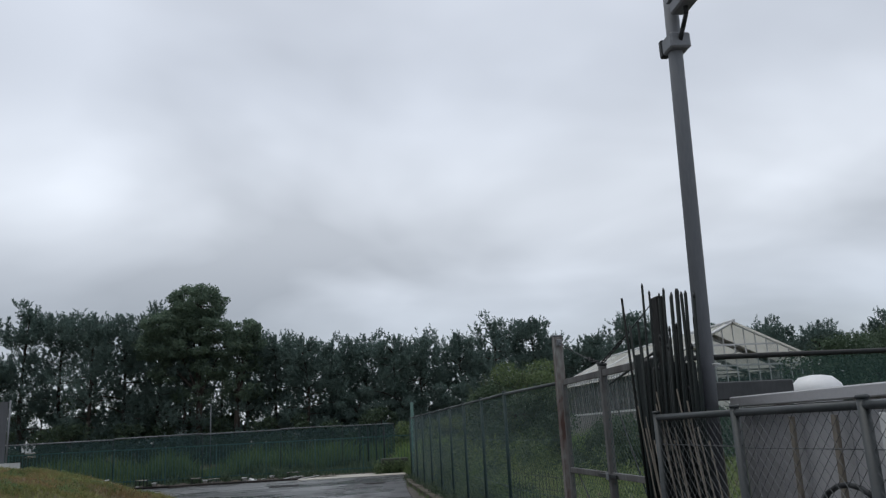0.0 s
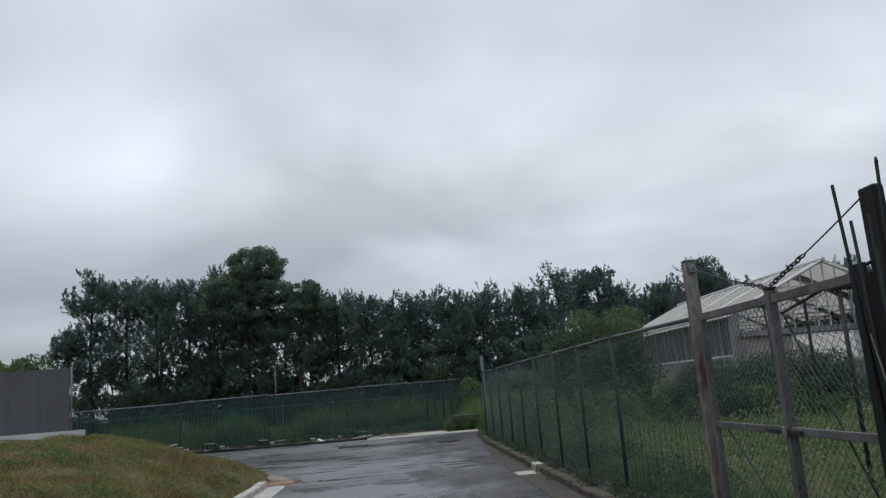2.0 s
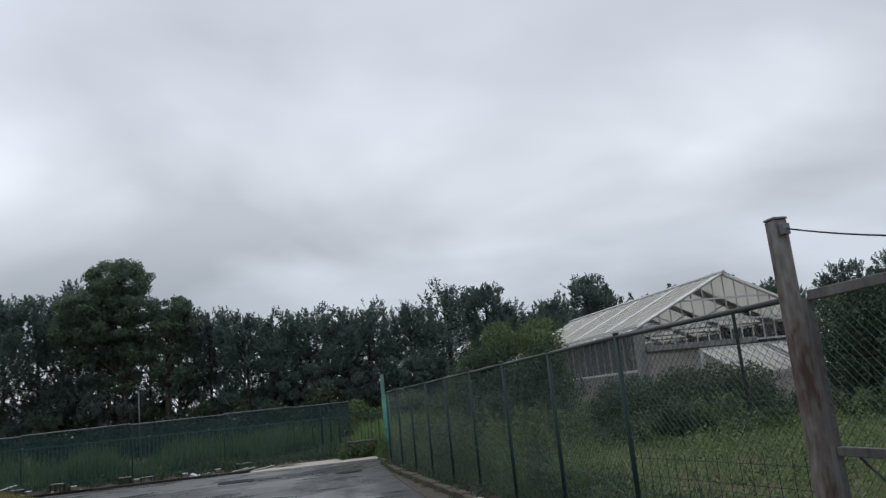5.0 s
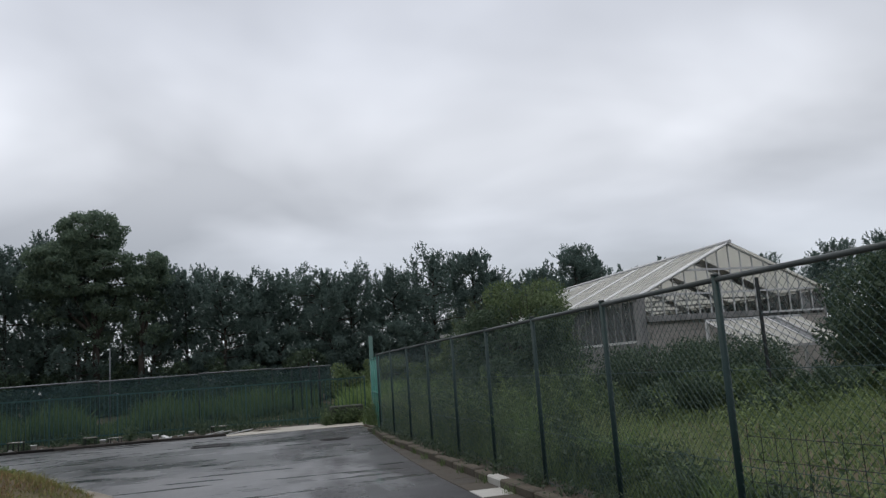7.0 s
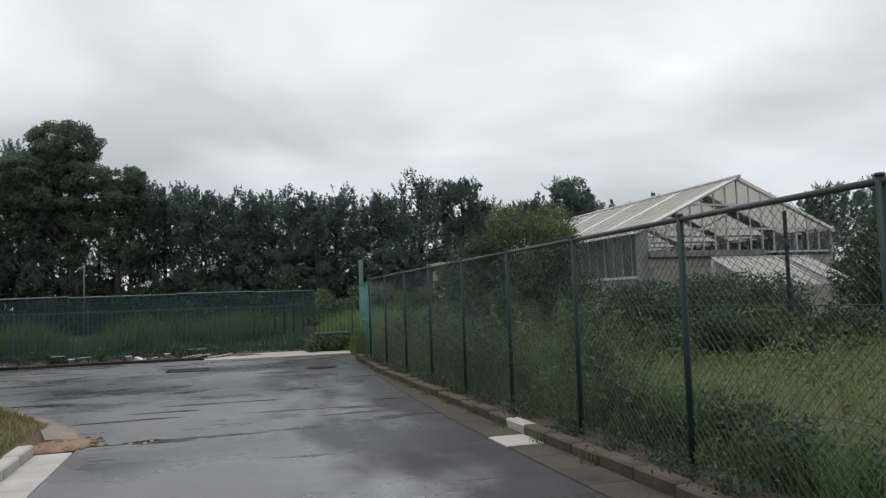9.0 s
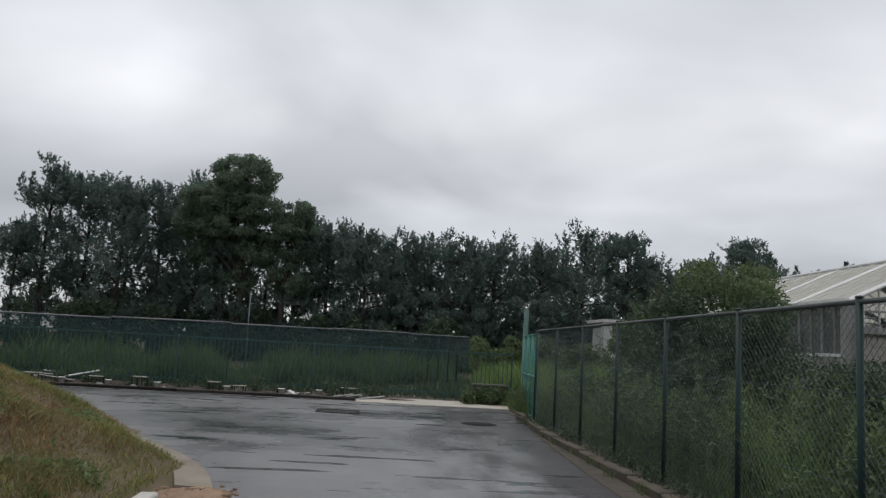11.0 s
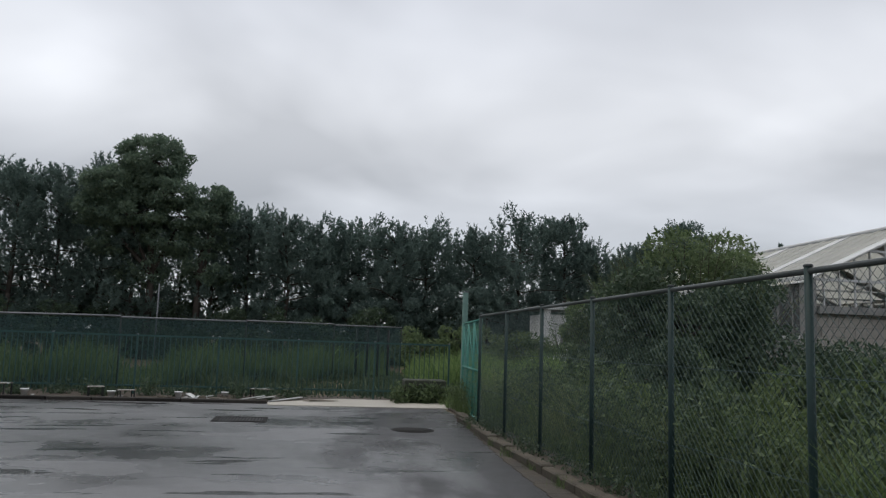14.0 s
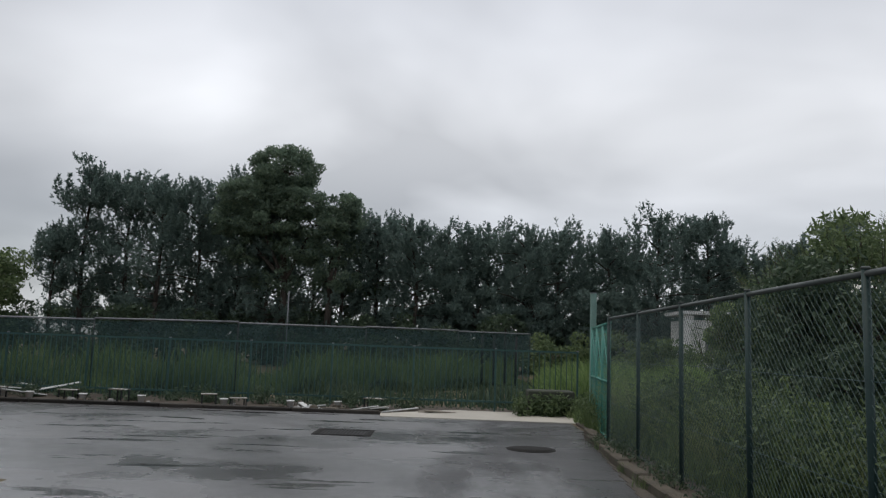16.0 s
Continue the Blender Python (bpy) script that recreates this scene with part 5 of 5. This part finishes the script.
for i in range(20):
    py = 13.2 + i * 0.86 + 0.3 * random.random()
    plume = thing("grass_plume", "tall pale arching grass clump behind the fence", "grass", "tall grass clumps", (3.52 + 0.8 * random.random() ** 2, py, 0.0))
    k = 300
    tall = (0.65 + 0.6 * abs(math.sin(i * 2.2 + 0.8))) * float(np.interp(py, [12, 16, 19], [0.5, 0.8, 1.0]))
    base = np.stack([rng.normal(size=k) * 0.10, rng.normal(size=k) * 0.20, np.zeros(k)], 1)
    v, t = blades(base, tall * rng.uniform(0.4, 1.15, k), np.full(k, 0.010), 1.0)
    tagged(tri_mesh("blade_clump", v, t, PALE_GRASS if i % 3 else OPEN_GRASS, plume), kind="stuff")


def tall_weed(x, y, h, seed):
    """Upright leafy stalks with short side leaves, like mugwort."""
    g = np.random.default_rng(seed)
    weed = thing("tall_weed", "tall upright leafy weed standing behind the fence", "weed", "tall weeds behind the fence", (x, y, float(height(x, y))))
    stalks, cs = B(), []
    for k in range(8):
        foot = Vector((g.normal() * 0.12, g.normal() * 0.18, -0.02))
        tip = foot + Vector((g.normal() * 0.16, g.normal() * 0.16, h * g.uniform(0.7, 1.05)))
        tube(stalks, [foot, foot.lerp(tip, 0.5) + Vector((g.normal() * 0.03, g.normal() * 0.03, 0)), tip], 0.008, 5, 0.003)
        f = g.uniform(0.12, 1.0, 110)
        c = np.array(foot)[None] * (1 - f[:, None]) + np.array(tip)[None] * f[:, None]
        cs.append(c + g.normal(size=c.shape) * (0.095 * (1.15 - f))[:, None] * np.array([1, 1, 0.5]))
    tagged(part("stem", stalks, WEED, weed), kind="stuff")
    c = np.concatenate(cs)
    v, t = leaves(c, np.full(len(c), 0.026), 1.9, -0.6)
    tri_mesh("leaves", v, t, WILLOW if seed % 2 else LOW_WEED, weed)
    return weed


for i in range(10):
    tall_weed(3.75 + 0.7 * random.random(), 17.6 + i * 1.12 + 0.4 * random.random(), 1.1 + 0.45 * random.random(), 900 + i)

# ---- goods and litter along the far fence ----
random.seed(5)
for i in range(7):
    x = -12.5 + i * 1.75 + random.uniform(-0.8, 0.8)
    bench = thing("plant_bench", "low plant bench with pale slats on dark legs", "bench", "plant benches by the far fence", (x, 34.1 + random.uniform(-0.4, 0.45), 0.03))
    bench.rotation_euler = (0, 0, random.uniform(-0.6, 0.6))
    bench.scale = (random.uniform(0.7, 1.1), 1, random.uniform(0.55, 1.1))
    for j in range(3):
        part("slat", bx(B(), -0.24, -0.16 + j * 0.11, 0.26, 0.24, -0.08 + j * 0.11, 0.28), WHITE if j == 1 else WOOD, bench)
    for lx in (-0.22, 0.19):
        part("leg", bx(B(), lx, -0.14, 0.0, lx + 0.03, -0.11, 0.258), DARK_STEEL, bench)
        part("leg", bx(B(), lx, 0.11, 0.0, lx + 0.03, 0.14, 0.258), DARK_STEEL, bench)
for i in range(9):
    x = -13.5 + i * 1.45 + random.uniform(-0.5, 0.5)
    pot = thing("plant_pot", "small white plastic plant pot on the soil", "pot", "pots by the far fence", (x, 33.75 + random.uniform(0, 0.5), 0.03))
    part("body", revolve(B(), [(0.07, 0.0), (0.09, 0.13), (0.10, 0.13), (0.10, 0.155)], 12), WHITE_PLASTIC, pot)
for i in range(40):
    x = -15.5 + 6.5 * random.random() if i < 30 else -3.2 + 3.6 * random.random()
    scrap = thing("scrap_board", "broken pale board lying in a heap of scrap", "board", "scrap heap by the fence", (x, 33.9 + 2.6 * random.random() * (i < 30), 0.03 + 0.22 * random.random() * (i < 30)))
    w = 0.25 + 0.35 * random.random()
    part("board", bevel(bx(B(), -w, -0.06, 0.0, w, 0.06, 0.025), 0.004), WHITE if i % 3 else WOOD, scrap)
    scrap.rotation_euler = (random.uniform(-0.3, 0.3), random.uniform(-0.35, 0.35), random.uniform(-0.9, 0.9))
for i in range(46):
    lump = thing("rubble_stone", "small grey rubble stone on the soil strip", "stone", "rubble along the far fence", (-16 + 15 * random.random(), 33.45 + 1.3 * random.random() ** 2, 0.03))
    s = random.uniform(0.04, 0.13)
    bm = revolve(B(), [(s * 0.8, -0.01), (s, s * 0.3), (s * 0.6, s * 0.7), (s * 0.15, s * 0.8)], 6)
    for v in bm.verts:
        v.co += Vector((random.uniform(-0.3, 0.3), random.uniform(-0.3, 0.3), random.uniform(-0.15, 0.05))) * s
    part("stone", bm, CONCRETE if i % 4 else SIDE_GREY, lump)
for i in range(22):
    weed_clump(-15.5 + i * 0.7 + 0.4 * random.random(), 34.2 + 0.5 * random.random(), 0.18 + 0.3 * random.random(), 0.3, 740 + i, DEEP_LEAF, 0.04, 260, "small dark weed on the soil below the picket fence")
bin_box = thing("concrete_block", "dark mossy concrete block overgrown beside the gate", "block", at=(3.0, 34.5, 0.0))
part("block", bevel(bx(B(), -0.55, -0.35, 0.0, 0.55, 0.35, 0.6), 0.03), MOSSY, bin_box)
for i in range(6):
    weed_clump(2.3 + 0.3 * i, 34.0 + 0.2 * (i % 2), 0.55, 0.3, 700 + i, WEED, 0.04, 600, "dark ivy-like weeds over the block")

# ---- kerb stones and gutter slabs ----
stone_bm = bevel(bx(B(), -0.085, 0.004, -0.06, 0.085, 0.596, 0.12), 0.018)
kerb_first = part("kerb_stone", stone_bm, CONCRETE, right_kerb)
pale_mesh = kerb_first.data.copy()
pale_mesh.materials.clear()
pale_mesh.materials.append(KERB_WHITE)
kerb_first.location = (2.87, 4.0, 0)
random.seed(9)
for i in range(1, 44):
    y = 4.0 + i * 0.6
    ob = new("kerb_stone", pale_mesh if i == 22 else kerb_first.data)
    ob.parent = right_kerb
    ob.location = (max(2.87, gutter_edge(y) + 0.12) + random.uniform(-0.008, 0.008), y, random.uniform(-0.015, 0.01))
for i in range(44):
    y = 4.0 + i * 0.6
    x0, x1 = gutter_edge(y), max(2.78, gutter_edge(y) + 0.03)
    slab = part("gutter_slab", bevel(bx(B(), x0, y + 0.004, -0.05, x1, y + 0.596, 0.012), 0.006), KERB_WHITE if i == 21 else GUTTER, right_kerb)
for i in range(30):
    y = 0.4 + i * 0.6
    ob = new("kerb_stone", pale_mesh)
    ob.parent = left_kerb
    ob.location = (-2.5 + random.uniform(-0.008, 0.008), y, random.uniform(-0.01, 0.01))
    slab = part("gutter_slab", bevel(bx(B(), -2.41, y + 0.004, -0.05, -2.025, y + 0.596, 0.012), 0.006), KERB_WHITE, left_kerb)
bm = B()
rim = [Vector(p) for p in ((-2.08, 19.2, 0), (-2.26, 19.9, 0), (-2.52, 20.6, 0), (-2.92, 21.4, 0))] + [Vector((-2.92 - 7.0 * i / 18, 21.4 + 11.0 * i / 18, 0)) for i in range(1, 5)]
for p, q in zip(rim, rim[1:]):
    along = (q - p).normalized()
    wide, q = Vector((-along.y, along.x, 0)) * 0.38, p.lerp(q, 0.985)
    base = [p + wide, p, q, q + wide]
    v = [bm.verts.new(w + Vector((0, 0, z))) for z in (-0.05, 0.035) for w in base]
    v[4].co.z += 0.03
    v[7].co.z += 0.03
    for f in ((4, 5, 6, 7), (1, 2, 6, 5), (0, 1, 5, 4), (2, 3, 7, 6), (3, 0, 4, 7)):
        bm.faces.new([v[j] for j in f])
part("edging", bm, EDGING, left_kerb, "pale low concrete edging strip")
clods = thing("soil_heap", "heap of crumbled reddish soil at the kerb corner", "soil", at=(-2.25, 18.95, 0))
random.seed(21)
heap = B()
revolve(heap, [(0.46, -0.01), (0.34, 0.022), (0.2, 0.045), (0.04, 0.06)], 18)
for v in heap.verts:
    v.co += Vector((random.uniform(-0.05, 0.05), random.uniform(-0.05, 0.05), random.uniform(-0.012, 0.012)))
part("mound", heap, CLOD, clods)
for i in range(60):
    a, r = random.uniform(0, 6.28), 0.55 * random.random() ** 0.6
    s = random.uniform(0.010, 0.038) * (1.3 - r)
    bm = revolve(B(), [(s * 0.8, -0.01), (s, s * 0.2), (s * 0.6, s * 0.5), (s * 0.2, s * 0.6)], 6, (0, 0, 0))
    for v in bm.verts:
        v.co += Vector((random.uniform(-0.4, 0.4), random.uniform(-0.4, 0.4), random.uniform(-0.15, 0.1))) * s
    clod = part("clod", bm, CLOD, clods)
    clod.location = (math.cos(a) * r, math.sin(a) * r, 0.055 * max(0.1, 1 - r / 0.46))

verge = B()
bx(verge, 2.965, -6, -0.05, 3.42, 29.6, 0.085)
bx(verge, 3.25, 29.6, -0.05, 3.75, 32.2, 0.05)
tagged(part("soil_verge", verge, SOIL), "strip of dark damp soil between kerb and fence", "soil", kind="structure")

random.seed(17)
for i in range(30):
    weed_clump(3.02 + 0.1 * random.random(), 9.5 + i * 0.66 + 0.4 * random.random(), 0.12 + 0.22 * random.random(), 0.16, 800 + i, DEEP_LEAF, 0.02, 320, "low weeds spilling over the kerb below the fence")
random.seed(31)
for i in range(12):
    y = 15.5 + i * 1.15
    tuft = thing("grass_tuft", "small grass tuft growing in the gutter joint", "grass", "tufts in the gutter", (max(2.76, gutter_edge(y) + 0.02) + random.uniform(-0.03, 0.03), y, 0.01))
    k = 40
    base = np.stack([rng.normal(size=k) * 0.05, rng.normal(size=k) * 0.09, np.zeros(k)], 1)
    v, t = blades(base, rng.uniform(0.05, 0.18, k), np.full(k, 0.008), 1.0)
    tagged(tri_mesh("blade_clump", v, t, TALL, tuft), kind="stuff")
